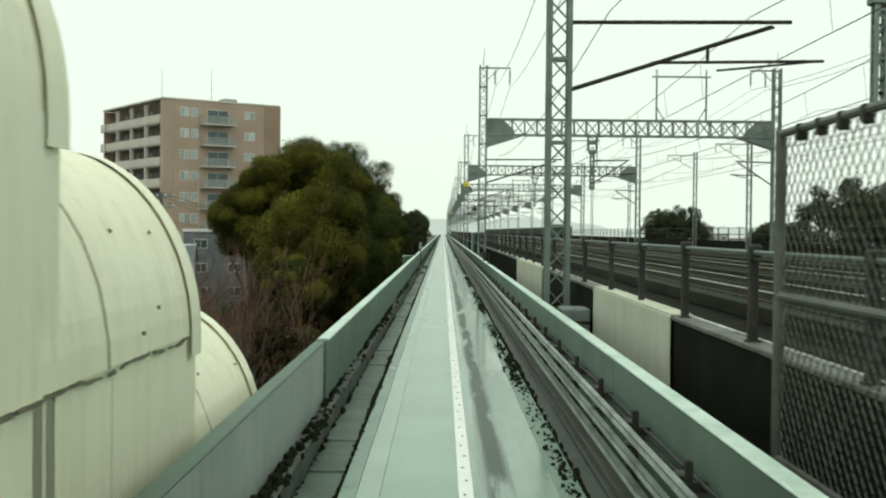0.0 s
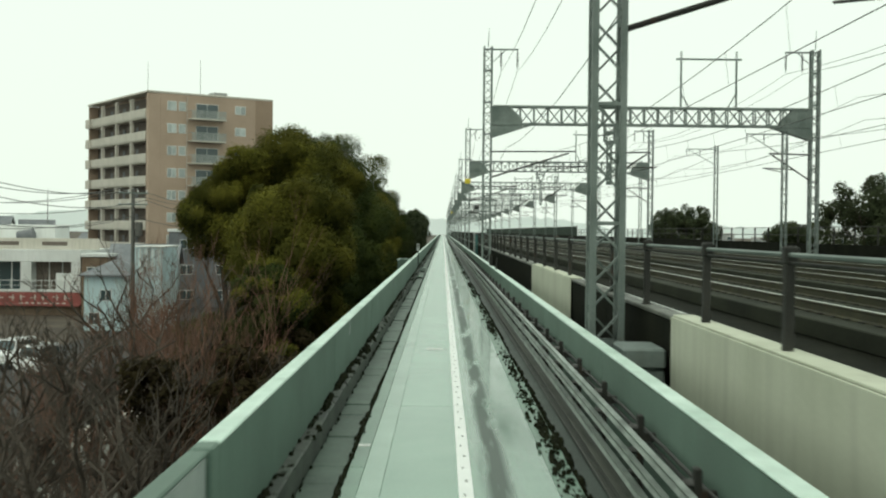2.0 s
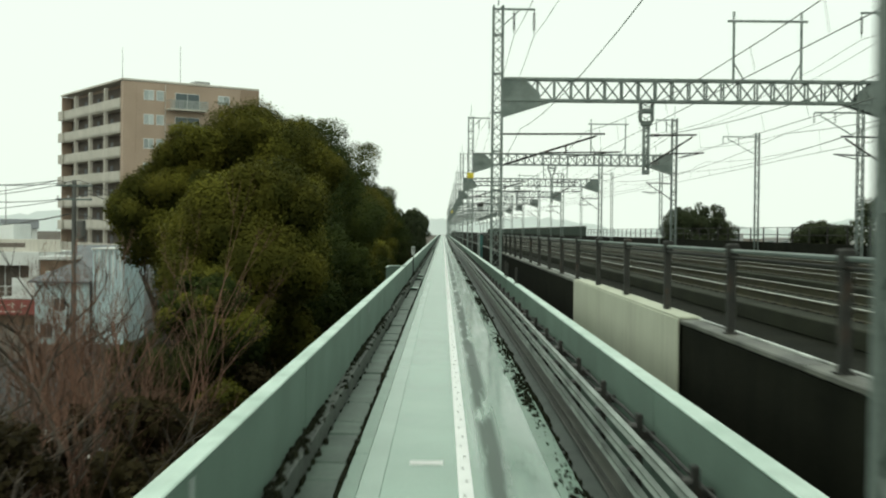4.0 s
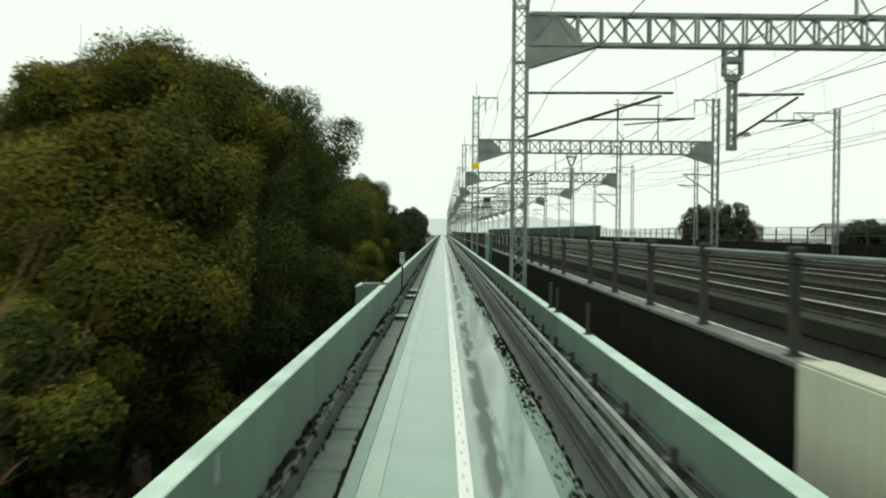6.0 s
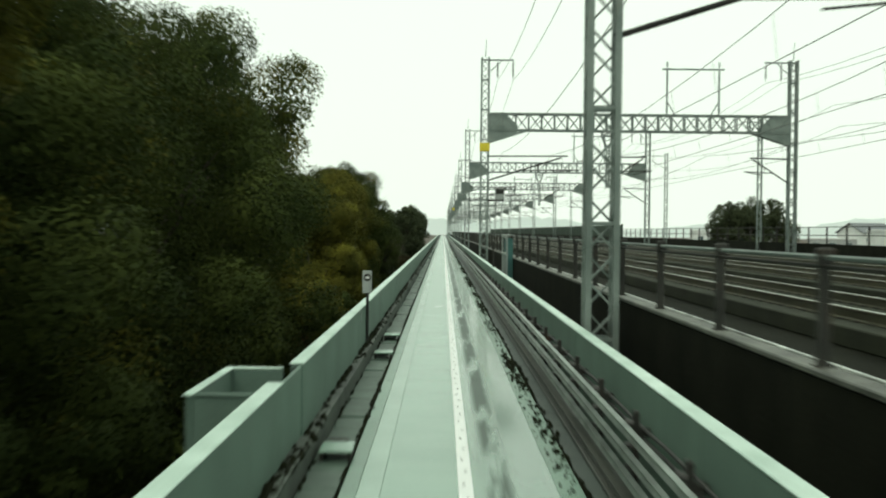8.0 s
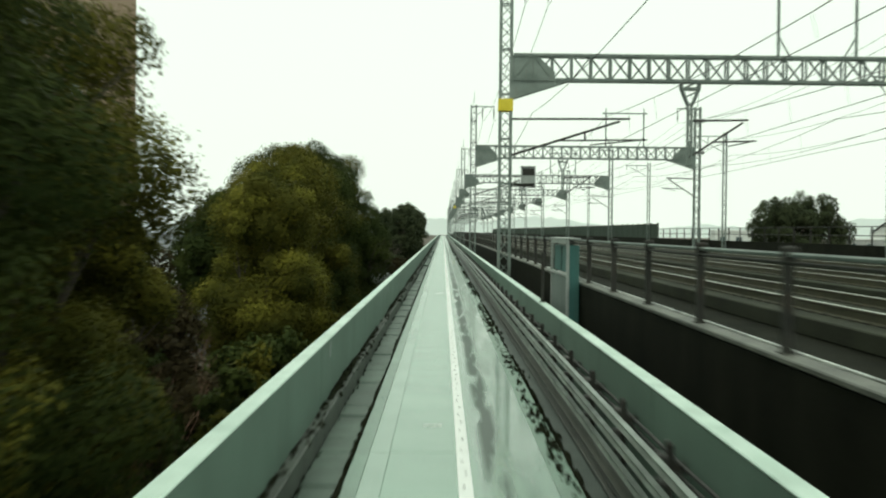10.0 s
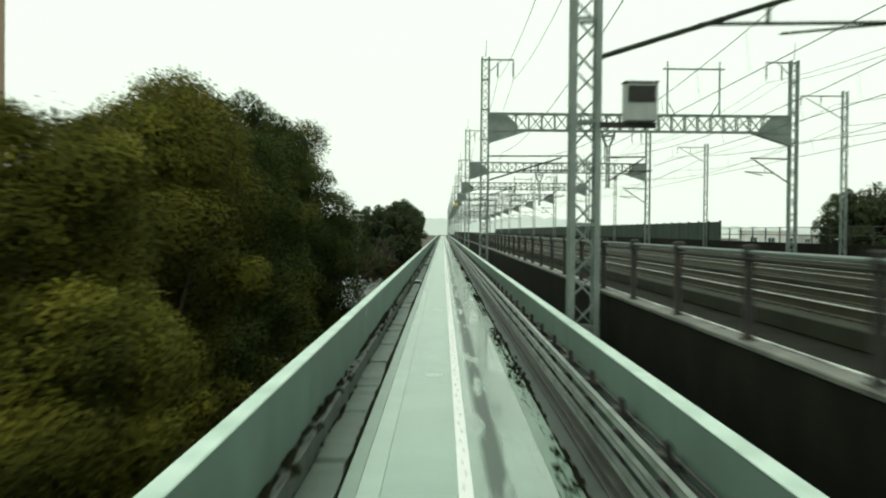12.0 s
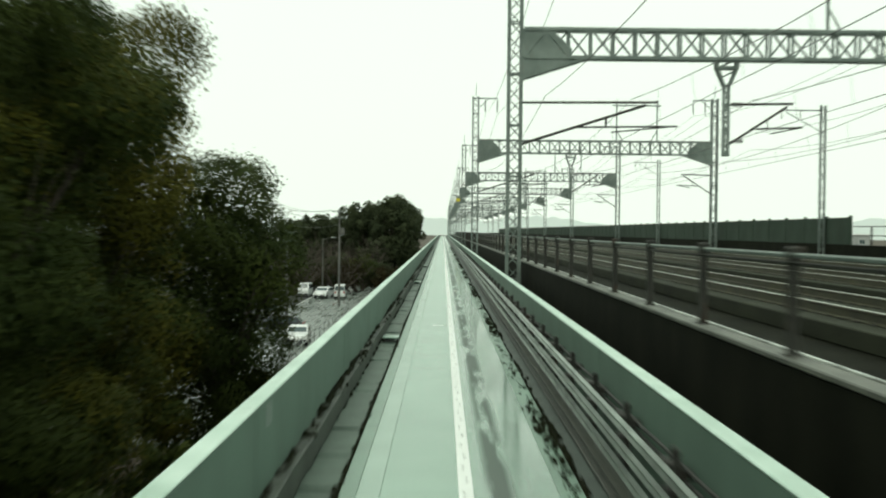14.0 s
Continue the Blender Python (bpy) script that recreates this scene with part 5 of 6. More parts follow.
for x, y, sc in ((-16.6, 66, 1.7), (-15.2, 62, 1.45), (-16.4, 73, 1.6), (-12.8, 50, 1.5)):
    bare("spreading_tree", "tall leafless dark tree with crooked limbs by the road", "tree", "dark trees by the road", x, y, sc, 4, limbs)
for k in range(16):
    bare("bare_shrub", "low leafless brown shrub", "shrub", "bare shrubs by the viaduct", -4.2 - rng.uniform(0, 4), 24 + 2.6 * k + rng.uniform(-1, 1), (0.42, 0.42, 0.36), 9)
for k in range(10):
    bare("bare_tree", "leafless dark tree behind the car park", "tree", "bare trees by the car park", -11 - rng.uniform(0, 12), 302 + 3.6 * k, 1.7, 6, limbs)
for k in range(22):
    bare("bare_tree", "leafless brown tree between the evergreen groups", "tree", "bare trees between groups", -7 - rng.uniform(0, 10), 107 + 1.6 * k, 0.75, 9)

# trees beyond the viaduct
for i, (x, y, r, tp) in enumerate(((45, 133, 6.3, 9.2), (52, 136, 6.2, 9.0), (58, 142, 5.5, 7.4), (47, 168, 4.5, 5.0), (43.5, 233, 5.0, 7.6), (48.5, 237, 5.5, 8.2))):
    tree(x, y, r, r, tp, -4.6, M_LEAF_GREY, 24000, 70 + i, "broad tree beyond the viaduct, leaves greyed with painted haze", size=0.14, rr=1.8)


# ---- apartment tower ----
def window_unit(parent, x, z, w, h, m, leaves=2):
    """A window set in the facade plane y = 0, facing -y."""
    o = part("window", Geo().box(x - w / 2, x + w / 2, -0.03, 0.02, z, z + h, 0.012), M_FRAME, parent)
    for k in range(leaves):
        a = x - w / 2 + 0.05 + (w - 0.05) / leaves * k
        part("pane", Geo().box(a, a + (w - 0.05) / leaves - 0.05, -0.042, -0.032, z + 0.06, z + h - 0.06), m or M_GLASS, o)
    return o


def tower(x, y, turn):
    t = thing("apartment_building", "nine-storey brown tiled apartment block with pale balconies", "building", at(x, y, GZ, turn))
    LX, LY, S, N = 18.0, 24.0, 2.96, 9
    top = S * N + 0.45
    # right face carries windows and small balconies; the long face has open walkways between piers
    part("wall", Geo().box(1.6, LX, 0.0, LY, 0, top - 0.25, 0.03), M_TILE, t)
    part("corner_wall", Geo().box(15.4, LX + 0.03, -0.04, 0.0 - 0.003, 0, top - 0.26, 0.004), M_TILE_DARK, t)
    part("corner_wall", Geo().box(0.0, 1.598, 0.0, 0.9, 0, top - 0.3, 0.03), M_TILE, t)
    part("end_wall", Geo().box(0.0, 1.598, LY - 0.2, LY, 0, top - 0.3, 0.02), M_TILE, t)
    part("roof", Geo().box(-0.14, LX + 0.04, -0.05, LY + 0.05, top - 0.24, top + 0.02, 0.03), M_BALC, t)
    part("roof_house", Geo().box(2.5, 5, 12, 15, top + 0.02, top + 0.6, 0.05), M_BALC, t)
    part("tank", Geo().box(11, 13, 4, 6, top + 0.02, top + 0.9, 0.05), M_GREYH, t)
    for px, py, h in ((0.4, 1.4, 3.9), (8.5, 3.0, 5.0)):
        part("antenna", Geo().tube((px, py, top), (px, py, top + h), 0.035, 0.02, 6), M_POLE, t)
    walk_g = Geo().box(-0.12, 0.06, 0.9, LY - 0.21, 0, 1.12, 0.02).mesh("balustrade", M_BALC)
    slab_g = Geo().box(0.0, 1.6, 0.9, LY - 0.21, -0.18, 0.0).mesh("walkway", M_BALC)
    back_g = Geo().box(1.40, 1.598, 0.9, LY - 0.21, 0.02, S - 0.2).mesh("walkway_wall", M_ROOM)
    pier_g = Geo().box(-0.10, 0.35, -0.2, 0.2, 1.122, S - 0.182).mesh("pier", M_BALC)
    door_g = Geo().box(1.34, 1.398, -0.45, 0.45, 0.03, 2.05, 0.01).mesh("door", M_ROOF)
    for k in range(N):
        z = S * k
        b = part("walkway", slab_g, None, t)
        b.location = (0, 0, z)
        q = part("balustrade", walk_g, None, b)
        q = part("walkway_wall", back_g, None, b)
        for j in range(3):
            y0 = 0.9 + (LY - 0.9) * (j + 1) / 4 - 0.2
            p = part("pier", pier_g, None, b)
            p.location = (0, y0, 0)
        for j in range(5):
            p = part("door", door_g, None, b)
            p.location = (0, 2.8 + 5.0 * j, 0)
        # the balcony end that shows past the corner
        part("end_balcony", Geo().box(-0.45, -0.13, LY - 1.6, LY + 0.1, z - 0.15, z + 1.1, 0.03), M_BALC, t)
        window_unit(t, 3.2, z + 0.95, 1.3, 1.25, M_PALE_PANE)
        window_unit(t, 4.65, z + 0.95, 1.0, 1.25, M_PALE_PANE, 1)
        window_unit(t, 13.1, z + 1.0, 1.6, 1.15, M_PALE_PANE)
        # balcony on the right face
        bal = part("balcony", Geo().box(5.5, 10.5, -1.25, -0.002, z - 0.14, z + 0.04, 0.02), M_BALC, t)
        rail_g = Geo()
        rail_g.box(5.52, 10.48, -1.22, -1.17, z + 1.06, z + 1.12)
        rail_g.box(5.52, 10.48, -1.21, -1.18, z + 0.12, z + 0.16)
        for j in range(36):
            xx = 5.54 + 4.85 * j / 35
            rail_g.box(xx, xx + 0.08, -1.21, -1.18, z + 0.04, z + 1.06)
        for xx in (5.52, 10.43):
            rail_g.box(xx, xx + 0.05, -1.17, -0.01, z + 1.06, z + 1.12)
        part("railing", rail_g, M_GREYPAINT, bal, "thin grey metal railing")
        window_unit(t, 8.2, z + 0.05, 3.2, 2.05, None)
        part("downpipe", Geo().tube((5.3, -0.08, z), (5.3, -0.08, z + S - 0.02), 0.05, n=6), M_BALC, t)
    return t


tower(-38.7, 163.5, 35)


# ---- houses and shops ----
def house(x, y, turn, lx, ly, h, wall, roof="gable", label="", storeys=2, name="house", across=0):
    t = thing(name, label, "building", at(x, y, GZ, turn), group="houses below the line")
    part("wall", Geo().box(0, lx, 0, ly, 0, h, 0.03), wall, t)
    if roof == "gable":
        g = Geo()
        e, rh = 0.45, ly * 0.28
        vs = [(-e, -e, h - 0.1), (lx + e, -e, h - 0.1), (lx + e, ly / 2, h + rh), (-e, ly / 2, h + rh), (-e, ly + e, h - 0.1), (lx + e, ly + e, h - 0.1)]
        vs += [(a, b, c + 0.16) for a, b, c in vs]
        g.add(vs, [(0, 1, 2, 3), (3, 2, 5, 4), (6, 9, 8, 7), (9, 10, 11, 8), (0, 6, 7, 1), (4, 5, 11, 10), (0, 3, 9, 6), (3, 4, 10, 9), (1, 7, 8, 2), (2, 8, 11, 5)])
        part("roof", g, M_ROOF, t)
        g = Geo()
        for xx in (0.004, lx - 0.004):
            g.add([(xx, 0, h), (xx, ly, h), (xx, ly / 2, h + rh)], [(0, 1, 2)])
        part("gable", g, wall, t)
    else:
        part("roof", Geo().box(-0.15, lx + 0.15, -0.15, ly + 0.15, h + 0.002, h + 0.35, 0.04), M_WHITE, t)
    n = across or max(1, int(lx / 3.2))
    for s in range(storeys):
        for k in range(n):
            window_unit(t, lx * (k + 0.5) / n, 0.9 + s * (h / storeys), 1.5, 1.1, None)
    return t


def balcony_rail(parent, x0, x1, y, z):
    """A thin white rail with uprights in front of an open loggia."""
    g = Geo()
    g.box(x0, x1, y - 0.03, y + 0.03, z + 0.95, z + 1.01)
    g.box(x0, x1, y - 0.02, y + 0.02, z + 0.45, z + 0.48)
    n = max(2, int((x1 - x0) / 0.9))
    for k in range(n + 1):
        x = x0 + 0.02 + (x1 - x0 - 0.04) * k / n
        g.box(x - 0.02, x + 0.02, y - 0.02, y + 0.02, z, z + 0.95)
    return part("railing", g, M_FRAME, parent, "thin white railing")


# pale blue house with a stained wall, a taller wing and a slate hip roof
blue = thing("house", "pale blue house with stained siding and a grey hip roof", "building", at(-31.2, 111, GZ, 2), group="houses below the line")
part("wall", Geo().box(0, 4.0, 0, 7.0, 0, 4.75, 0.03), M_BLUE, blue)
part("wing", Geo().box(4.25, 6.7, 0.5, 7.5, 0, 7.3, 0.03), M_BLUE, blue, "taller pale blue wing")
part("wing_roof", Geo().box(4.15, 6.8, 0.4, 7.6, 7.302, 7.42, 0.02), M_WHITE, blue)
part("roof", Geo().add([(-0.4, -0.4, 4.75), (4.2, -0.4, 4.75), (4.2, 7.4, 4.75), (-0.4, 7.4, 4.75), (1.9, 2.2, 6.1), (1.9, 5.0, 6.1),
                        (-0.4, -0.4, 4.90), (4.2, -0.4, 4.90), (4.2, 7.4, 4.90), (-0.4, 7.4, 4.90)],
                       [(3, 2, 1, 0), (0, 1, 7, 6), (1, 2, 8, 7), (2, 3, 9, 8), (3, 0, 6, 9), (6, 7, 4), (7, 8, 5, 4), (8, 9, 5), (9, 6, 4, 5)]), M_ROOF, blue, "grey slate hip roof")
window_unit(blue, 1.9, 2.6, 1.0, 1.0, None)
window_unit(blue, 0.9, 0.5, 1.0, 1.1, None)
part("downpipe", Geo().tube((4.1, -0.06, 0), (4.1, -0.06, 4.7), 0.05, n=6), M_FRAME, blue)
for k in range(9):
    x = 4.4 + 0.27 * k
    part("stain_board", Geo().box(x, x + 0.12, 0.47, 0.498, 7.0 - (1.3 + 2.2 * ((k * 5) % 7) / 7), 7.2), M_WHITE if k % 2 else M_GREYH, blue)
house(-36.6, 128, 4, 2.6, 6.0, 6.0, M_BROWNWALL, "flat", "small brown house between shop and blue house", 2, "house", 1)
house(-34.5, 131, 8, 6.5, 7.0, 5.2, M_GREYH, "gable", "grey house with a slate gable roof")
house(-31.0, 142, 12, 12, 9, 8.6, M_ROOF, "flat", "dark grey flat-roofed building below the apartment block", 3)

# white shop: open upper floor behind a railing, red fascia, set-back roof terrace
shop = thing("shop", "white flat-roofed shop with a faded red fascia sign", "building", at(-37.0, 129, GZ, 0), group="houses below the line")
part("wall", Geo().box(-26, 0, 1.6, 12, 0, 6.68, 0.03), M_WHITE, shop)
part("facade_band", Geo().box(-26, 0, 0, 1.6, 5.45, 6.68, 0.02), M_WHITE, shop)
part("upper_floor", Geo().box(-26, 0, 0, 1.6, 2.35, 2.55, 0.02), M_WHITE, shop)
for a, b in ((-0.95, 0), (-6.15, -5.05), (-11.6, -10.4), (-17.0, -15.8), (-22.4, -21.2)):
    part("pier", Geo().box(a, b, 0.003, 1.6, 2.552, 5.448), M_WHITE, shop)
for a, b in ((-5.05, -0.95), (-10.4, -6.15), (-15.8, -11.6), (-21.2, -17.0)):
    # the bay nearest the corner gets a matte dark back for its shade
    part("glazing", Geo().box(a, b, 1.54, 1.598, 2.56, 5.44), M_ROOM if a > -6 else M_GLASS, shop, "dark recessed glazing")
    for k in (1, 2):
        x = a + (b - a) * k / 3
        part("mullion", Geo().box(x - 0.04, x + 0.04, 1.49, 1.538, 2.56, 5.44), M_FRAME, shop)
    balcony_rail(shop, a, b, 0.10, 2.55)
part("shutter", Geo().box(-2.6, -0.97, 0.25, 0.35, 2.56, 4.3, 0.01), M_FRAME, shop, "white folded screen")
part("terrace_wall", Geo().box(-26, 1.5, 1.4, 1.6, 6.682, 7.85, 0.03), M_BALC, shop)
for k in range(5):
    # flat dark plates for the slots, shade put into the colour
    part("terrace_slot", Geo().box(-4.4 - 5 * k, -1.8 - 5 * k, 1.37, 1.398, 7.1, 7.5), M_ROOM, shop)
part("upper_block", Geo().box(-26, -4.9, 7.0, 12, 6.7, 9.25, 0.05), M_WHITE, shop)
part("block_window", Geo().box(-12.2, -11.2, 6.95, 6.998, 7.9, 8.7), M_GLASS, shop)
tank = part("roof_tank", Geo().tube((-8.6, 6.2, 7.9), (-6.9, 6.2, 8.2), 0.62, n=16), M_ROOF, shop, "dark round roof tank")
part("tank_foot", Geo().box(-8.4, -7.1, 5.8, 6.6, 6.7, 7.45), M_STEEL, tank)
part("antenna", Geo().tube((-6.4, 9, 9.25), (-6.4, 9, 13.2), 0.05, 0.03, 6), M_POLE, shop)
part("shopfront", Geo().box(-26, 0.1, -0.4, -0.05, 0.0, 0.95, 0.03), M_BROWNWALL, shop, "brown shop front")
part("awning", Geo().box(-26, 0.2, -0.9, -0.05, 0.95, 1.20, 0.03), M_RED, shop, "faded red awning edge")
sg = part("sign_board", Geo().box(-26, 0.3, -0.75, -0.45, 1.0, 2.34, 0.03), M_RED, shop, "faded red fascia board with pale bars")
for k in range(7):
    x = -8.2 + 1.12 * k
    part("letter_bar", Geo().box(x, x + 0.62, -0.775, -0.752, 1.76 + 0.04 * (k % 3), 1.84 + 0.04 * (k % 3)), M_BALC, sg)
    part("letter_bar", Geo().box(x + 0.1 + 0.3 * (k % 2), x + 0.22 + 0.3 * (k % 2), -0.785, -0.776, 1.55, 2.10), M_BALC, sg)
for k in range(8):
    part("letter_bar", Geo().box(-6.0 + 0.62 * k, -5.62 + 0.62 * k, -0.775, -0.752, 1.18, 1.32), M_BALC, sg)
rng = random.Random(31)
far_spots = [(-66, 128), (-72, 140), (-60, 150), (-78, 158), (-66, 166), (-88, 172), (-74, 182), (-96, 190), (-84, 205), (-70, 214), (-104, 216), (-92, 232), (-80, 245),
             (-112, 250), (-98, 268), (-84, 280), (-120, 290), (-106, 305), (-62, 108), (-76, 116), (-128, 330), (-60, 250), (-52, 268), (-46, 300), (-36, 290), (-60, 320)]
for x, y in far_spots:
    h = rng.choice((5.4, 5.8, 6.4, 7.5, 8.6))
    house(x, y, rng.uniform(-20, 30), rng.uniform(7, 11), rng.uniform(6.5, 9), h, rng.choice((M_WHITE, M_GREYH, M_WHITE)), rng.choice(("gable", "gable", "flat")),
          "pale suburban house with a dark roof" if h < 7 else "pale three-storey house among others", 2 if h < 7 else 3)
for x, y in ((60, 190), (74, 205), (88, 220), (70, 240), (96, 250), (110, 230), (84, 330), (102, 345), (120, 330), (64, 360), (140, 380), (120, 400), (90, 420), (160, 350)):
    h = rng.choice((7.0, 8.0, 9.0, 9.6))
    house(x, y, rng.uniform(-20, 30), rng.uniform(9, 16), rng.uniform(8, 10), h, rng.choice((M_WHITE, M_GREYH, M_WHITE)), rng.choice(("gable", "flat")),
          "pale building beyond the viaduct", 3)


# ---- utility poles and lines ----
def utility_pole(x, y, h, turn=0):
    t = thing("utility_pole", "grey concrete utility pole with cross-arms and transformer", "utility pole", at(x, y, GZ, turn), group="utility poles")
    part("pole", Geo().tube((0, 0, -0.3), (0, 0, h), 0.17, 0.11, 10), M_POLE, t)
    for z in (h - 0.35, h - 1.1):
        a = part("cross_arm", Geo().box(-0.95, 0.95, -0.14, -0.06, z, z + 0.09, 0.008), M_GALV, t)
        for xx in (-0.85, -0.3, 0.3, 0.85):
            part("insulator", Geo().tube((xx, -0.1, z + 0.09), (xx, -0.1, z + 0.27), 0.05, 0.03, 6), M_LAMP, a)
    part("transformer", Geo().tube((0.38, 0, h - 3.1), (0.38, 0, h - 2.2), 0.25, n=12), M_POLE, t)
    part("transformer_arm", Geo().box(0.0, 0.42, -0.05, 0.05, h - 3.2, h - 3.1), M_GALV, t)


poles = [(-20.3, 85.5, 11.6), (-19.6, 55, 11.2), (-36, 93, 11.0), (-58, 98, 11.0), (-20.0, 118, 11.4), (-17.6, 262, 11.8), (-12.4, 282, 11.5), (-17.4, 210, 9.8), (-14.5, 250, 9)]
for x, y, h in poles:
    utility_pole(x, y, h, 15)
for a, b in ((0, 2), (2, 3), (1, 0), (0, 4), (5, 6), (7, 5)):
    for off, dz in ((-0.85, -0.1), (0.3, -0.1), (0.85, -0.85), (0, -1.9)):
        (xa, ya, ha), (xb, yb, hb) = poles[a], poles[b]
        pts = []
        for k in range(13):
            u = k / 12
            pts.append((xa + off + (xb - xa) * u, ya + (yb - ya) * u, GZ + (ha + (hb - ha) * u) + dz + 0.1 - 2.4 * u * (1 - u)))
        solid("power_line", Geo().chain(pts, 0.02), M_WIRE, "black power line sagging between poles", "cable", group="power lines")


# ---- vehicles ----
def car(x, y, turn, paint, label, van=False):
    t = thing("car", label, "car", at(x, y, GZ, turn), group="parked cars")
    L, W = (3.4, 1.48) if van else (4.4, 1.7)
    if van:
        side = [(-L / 2, 0.3), (-L / 2, 1.0), (-L / 2 + 0.1, 1.75), (-L / 2 + 0.25, 1.86), (L / 2 - 0.75, 1.84), (L / 2 - 0.25, 1.1), (L / 2, 0.95), (L / 2, 0.3)]
        win = [(-L / 2 + 0.25, 1.1), (-L / 2 + 0.3, 1.68), (L / 2 - 0.86, 1.68), (L / 2 - 0.45, 1.1)]
    else:
        side = [(-L / 2, 0.32), (-L / 2, 0.85), (-L / 2 + 0.15, 0.98), (-L / 2 + 0.75, 1.42), (-0.2, 1.50), (0.55, 1.42), (1.25, 0.98), (L / 2 - 0.15, 0.82), (L / 2, 0.6), (L / 2, 0.32)]
        win = [(-L / 2 + 0.5, 1.0), (-L / 2 + 0.88, 1.36), (0.45, 1.36), (1.0, 1.0)]
    n = len(side)
    g = Geo()
    vs = []
    for s, inset in ((-1, 0.0), (1, 0.0)):
        for yy, z in side:
            tum = 0.16 * max(0, z - 0.95)
            vs.append((s * (W / 2 - tum), yy, z))
    g.add(vs, [tuple(range(n - 1, -1, -1)), tuple(range(n, 2 * n))] + [(i, (i + 1) % n, n + (i + 1) % n, n + i) for i in range(n)])
    body = g.mesh("body", paint)
    bm = bmesh.new()
    bm.from_mesh(body)
    bmesh.ops.bevel(bm, geom=bm.edges[:], offset=0.06, segments=2, affect="EDGES", profile=0.5)
    bm.to_mesh(body)
    bm.free()
    part("body", body, None, t)
    for s in (-1, 1):
        pts = [(s * (W / 2 - 0.16 * max(0, z - 0.95) + 0.006), yy, z) for yy, z in win]
        part("side_window", Geo().add(pts + [(px - s * 0.02, py, pz) for px, py, pz in pts], [(0, 1, 2, 3), (7, 6, 5, 4), (0, 4, 5, 1), (1, 5, 6, 2), (2, 6, 7, 3), (3, 7, 4, 0)]), M_GLASS, t)
    front = (side[-4], side[-3]) if van else (side[5], side[6])
    back = (side[1], side[2]) if van else (side[2], side[3])
    for nm, (p, q), d in (("windscreen", front, 1), ("rear_window", back, -1)):
        (ya, za), (yb, zb) = p, q
        vs = []
        for u in (0.12, 0.86):
            yy, zz = ya + (yb - ya) * u, za + (zb - za) * u
            w = W / 2 - 0.16 * max(0, zz - 0.95) - 0.1
            vs += [(-w, yy + d * 0.02, zz + 0.015), (w, yy + d * 0.02, zz + 0.015)]
        part(nm, Geo().add(vs + [(a, b - d * 0.03, c) for a, b, c in vs], [(0, 1, 3, 2), (4, 6, 7, 5), (0, 4, 5, 1), (2, 3, 7, 6), (0, 2, 6, 4), (1, 5, 7, 3)]), M_GLASS, t)
    for s in (-1, 1):
        part("headlight", Geo().box(s * (W / 2 - 0.28) - 0.17, s * (W / 2 - 0.28) + 0.17, L / 2 - 0.06, L / 2 + 0.012, 0.62, 0.8, 0.02), M_LAMP, t)
        part("tail_light", Geo().box(s * (W / 2 - 0.16) - 0.1, s * (W / 2 - 0.16) + 0.1, -L / 2 - 0.012, -L / 2 + 0.06, 0.7, 1.0, 0.02), M_TAIL, t)
        for yy in (-L / 2 + 0.75, L / 2 - 0.75):
            w = part("wheel", Geo().tube((s * (W / 2 - 0.2), yy, 0.3), (s * (W / 2 + 0.005), yy, 0.3), 0.3, n=18), M_TYRE, t, "black tyre")
            part("rim", Geo().tube((s * (W / 2 + 0.004), yy, 0.3), (s * (W / 2 + 0.018), yy, 0.3), 0.19, n=14), M_CARS, w)
    part("bumper", Geo().box(-W / 2 + 0.06, W / 2 - 0.06, L / 2 - 0.04, L / 2 + 0.05, 0.34, 0.52, 0.03), M_CARD, t)
    part("number_plate", Geo().box(-0.17, 0.17, L / 2 + 0.052, L / 2 + 0.062, 0.40, 0.50), M_FRAME, t)


car(-24.6, 80, 172, M_CARW, "white van parked on the road", True)
car(-27.4, 84, 172, M_CARW, "white van parked behind another", True)
car(-11.3, 233, 182, M_CARW, "white car waiting in the wet car park")
car(-18.4, 299, 176, M_CARW, "white van parked near the trees", True)
car(-15.6, 296, 170, M_CARW, "white car parked at the end of the lot")
car(-17.0, 258, 180, M_CARS, "silver car parked by the pole")
car(-14.2, 243, 90, M_CARD, "dark car parked in the lot")
car(-19.2, 247, 180, M_CARS, "silver car on the road")
car(-13.4, 296, 0, M_CARW, "white van parked under bare trees", True)

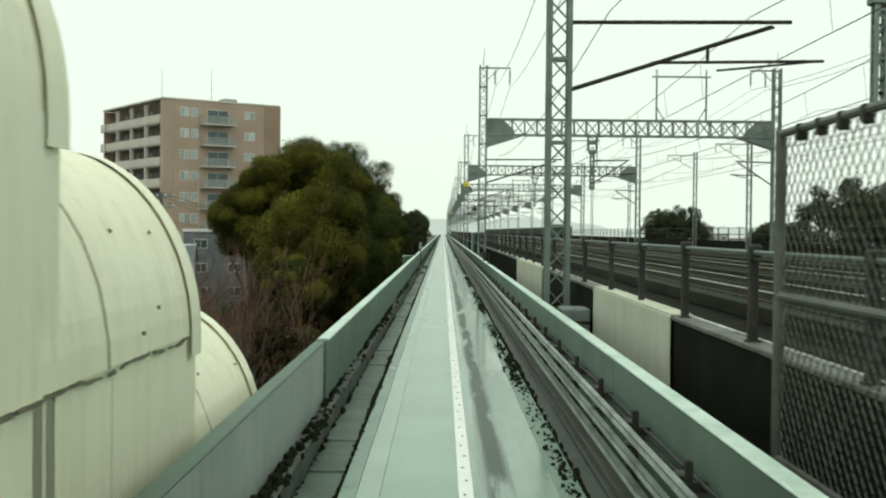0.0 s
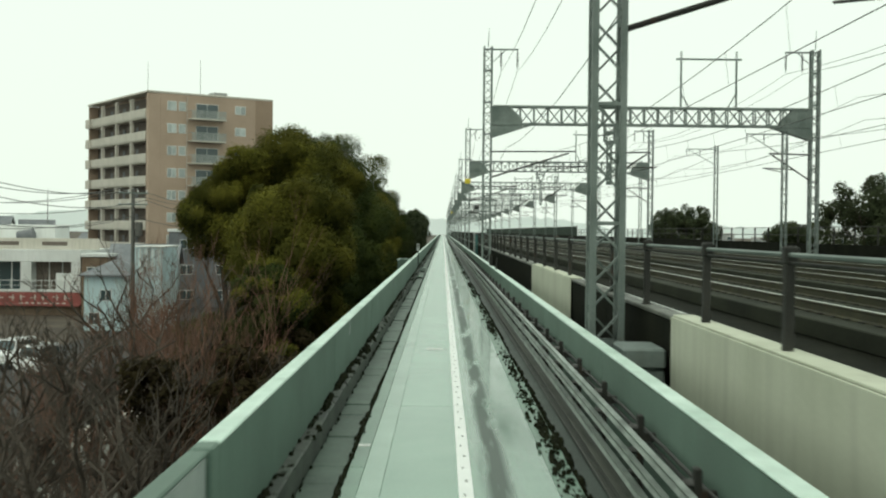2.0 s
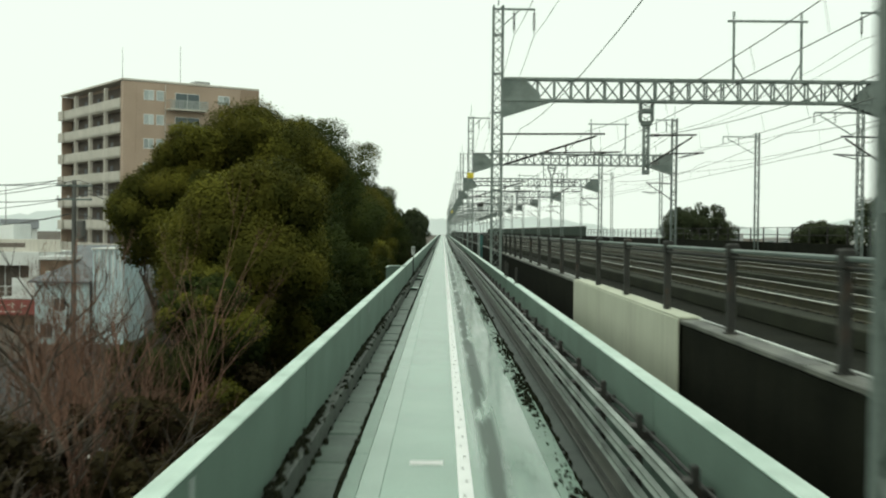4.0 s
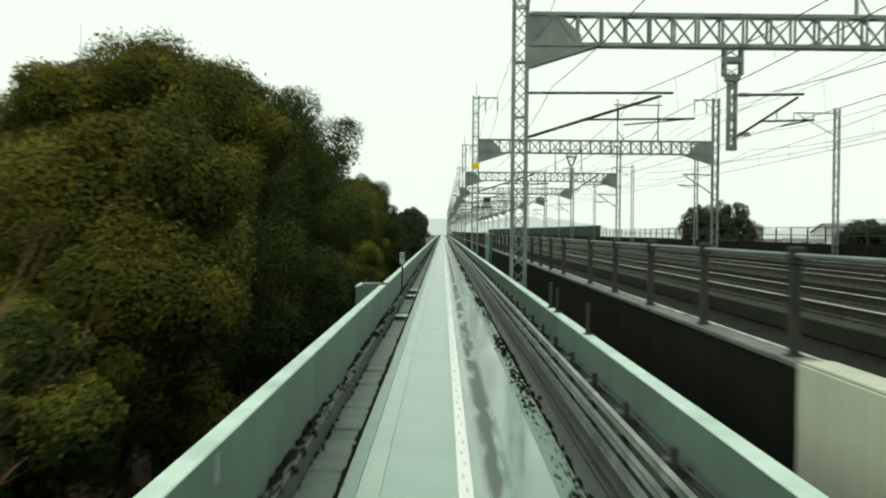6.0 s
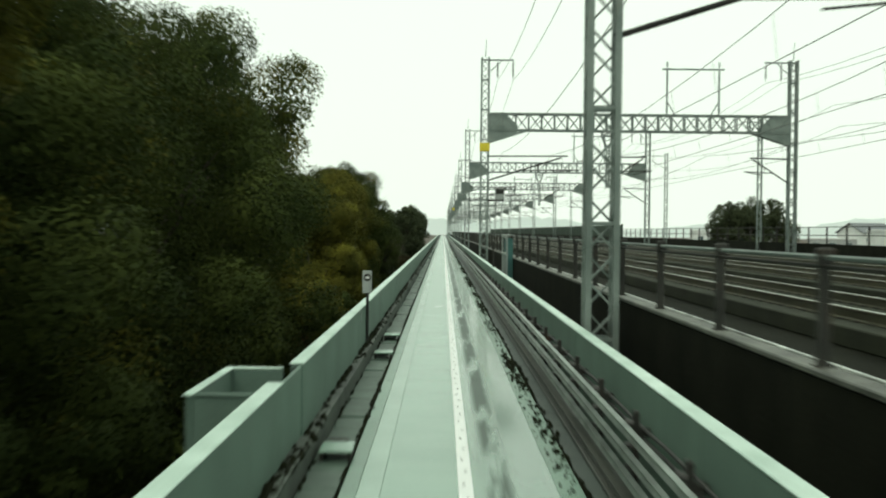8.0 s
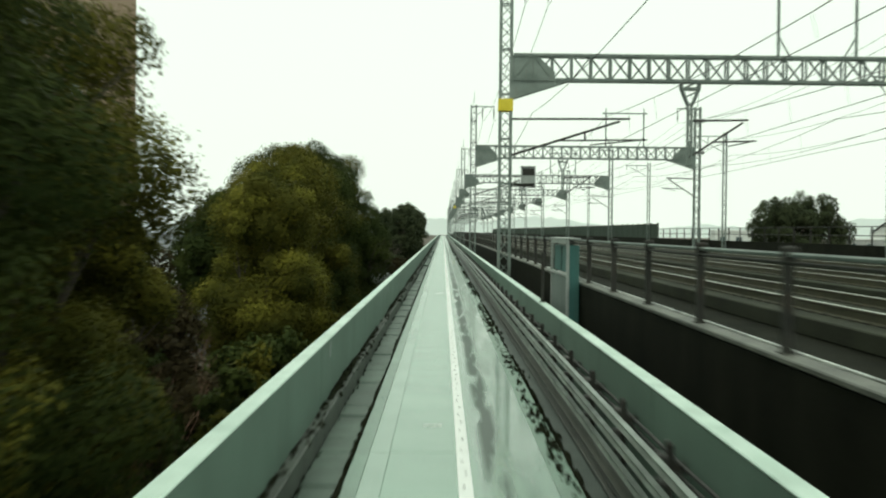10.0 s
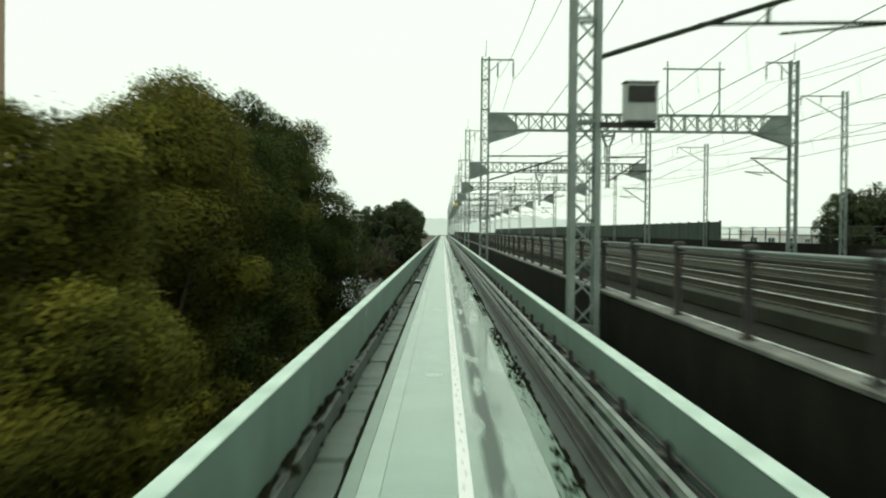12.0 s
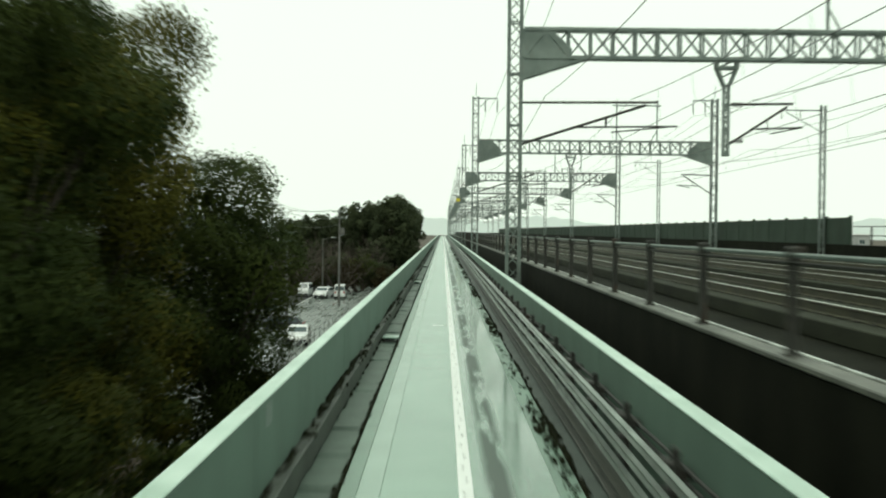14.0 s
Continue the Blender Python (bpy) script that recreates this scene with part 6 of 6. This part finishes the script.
# car park details
for x, y in ((-18.6, 236), (-16.2, 300)):
    t = thing("street_lamp", "grey street lamp with a short arm over the road", "street lamp", at(x, y, GZ), group="street lamps")
    part("pole", Geo().tube((0, 0, 0), (0, 0, 7.8), 0.09, 0.06, 8), M_POLE, t)
    part("arm", Geo().tube((0, 0, 7.7), (1.3, 0, 8.0), 0.04, n=6), M_POLE, t)
    part("lamp_head", Geo().box(1.1, 1.75, -0.13, 0.13, 7.93, 8.07, 0.03), M_GREYPAINT, t)
t = thing("banner_flag", "pale narrow banner on a pole beside the car park", "banner", at(-19.4, 228, GZ))
part("pole", Geo().tube((0, 0, 0), (0, 0, 4.6), 0.03, n=6), M_POLE, t)
part("cloth", Geo().box(0.04, 0.75, -0.012, 0.012, 1.6, 4.5), M_BEIGE, t)
g = Geo()
for k in range(30):
    g.box(-10.2, -10.12, 190 + 4 * k, 190.08 + 4 * k, GZ, GZ + 1.1)
lf = thing("lot_fence", "low grey railing between car park and viaduct", "fence")
part("posts", g, M_GREYPAINT, lf)
for z in (1.08, 0.6):
    part("bar", Geo().box(-10.19, -10.13, 190, 306, GZ + z, GZ + z + 0.05), M_GREYPAINT, lf)

# ---- far distance: a pale line of woods and roofs along the horizon ----
rng = random.Random(77)
g = Geo()
R = 2600
pts = []
for k in range(721):
    a = math.radians(-40 + 260 * k / 720)
    h = 26 + 9 * math.sin(k * 0.11) + 7 * math.sin(k * 0.31 + 1) + rng.uniform(0, 7)
    pts.append((R * math.cos(a), R * math.sin(a), h))
vs = []
for x, y, h in pts:
    vs += [(x, y, GZ - 2), (x, y, GZ + h), (x * 1.02, y * 1.02, GZ + h), (x * 1.02, y * 1.02, GZ - 2)]
fs = []
for k in range(720):
    a, b = 4 * k, 4 * k + 4
    fs += [(a, b, b + 1, a + 1), (a + 1, b + 1, b + 2, a + 2), (a + 2, b + 2, b + 3, a + 3)]
g.add(vs, fs)
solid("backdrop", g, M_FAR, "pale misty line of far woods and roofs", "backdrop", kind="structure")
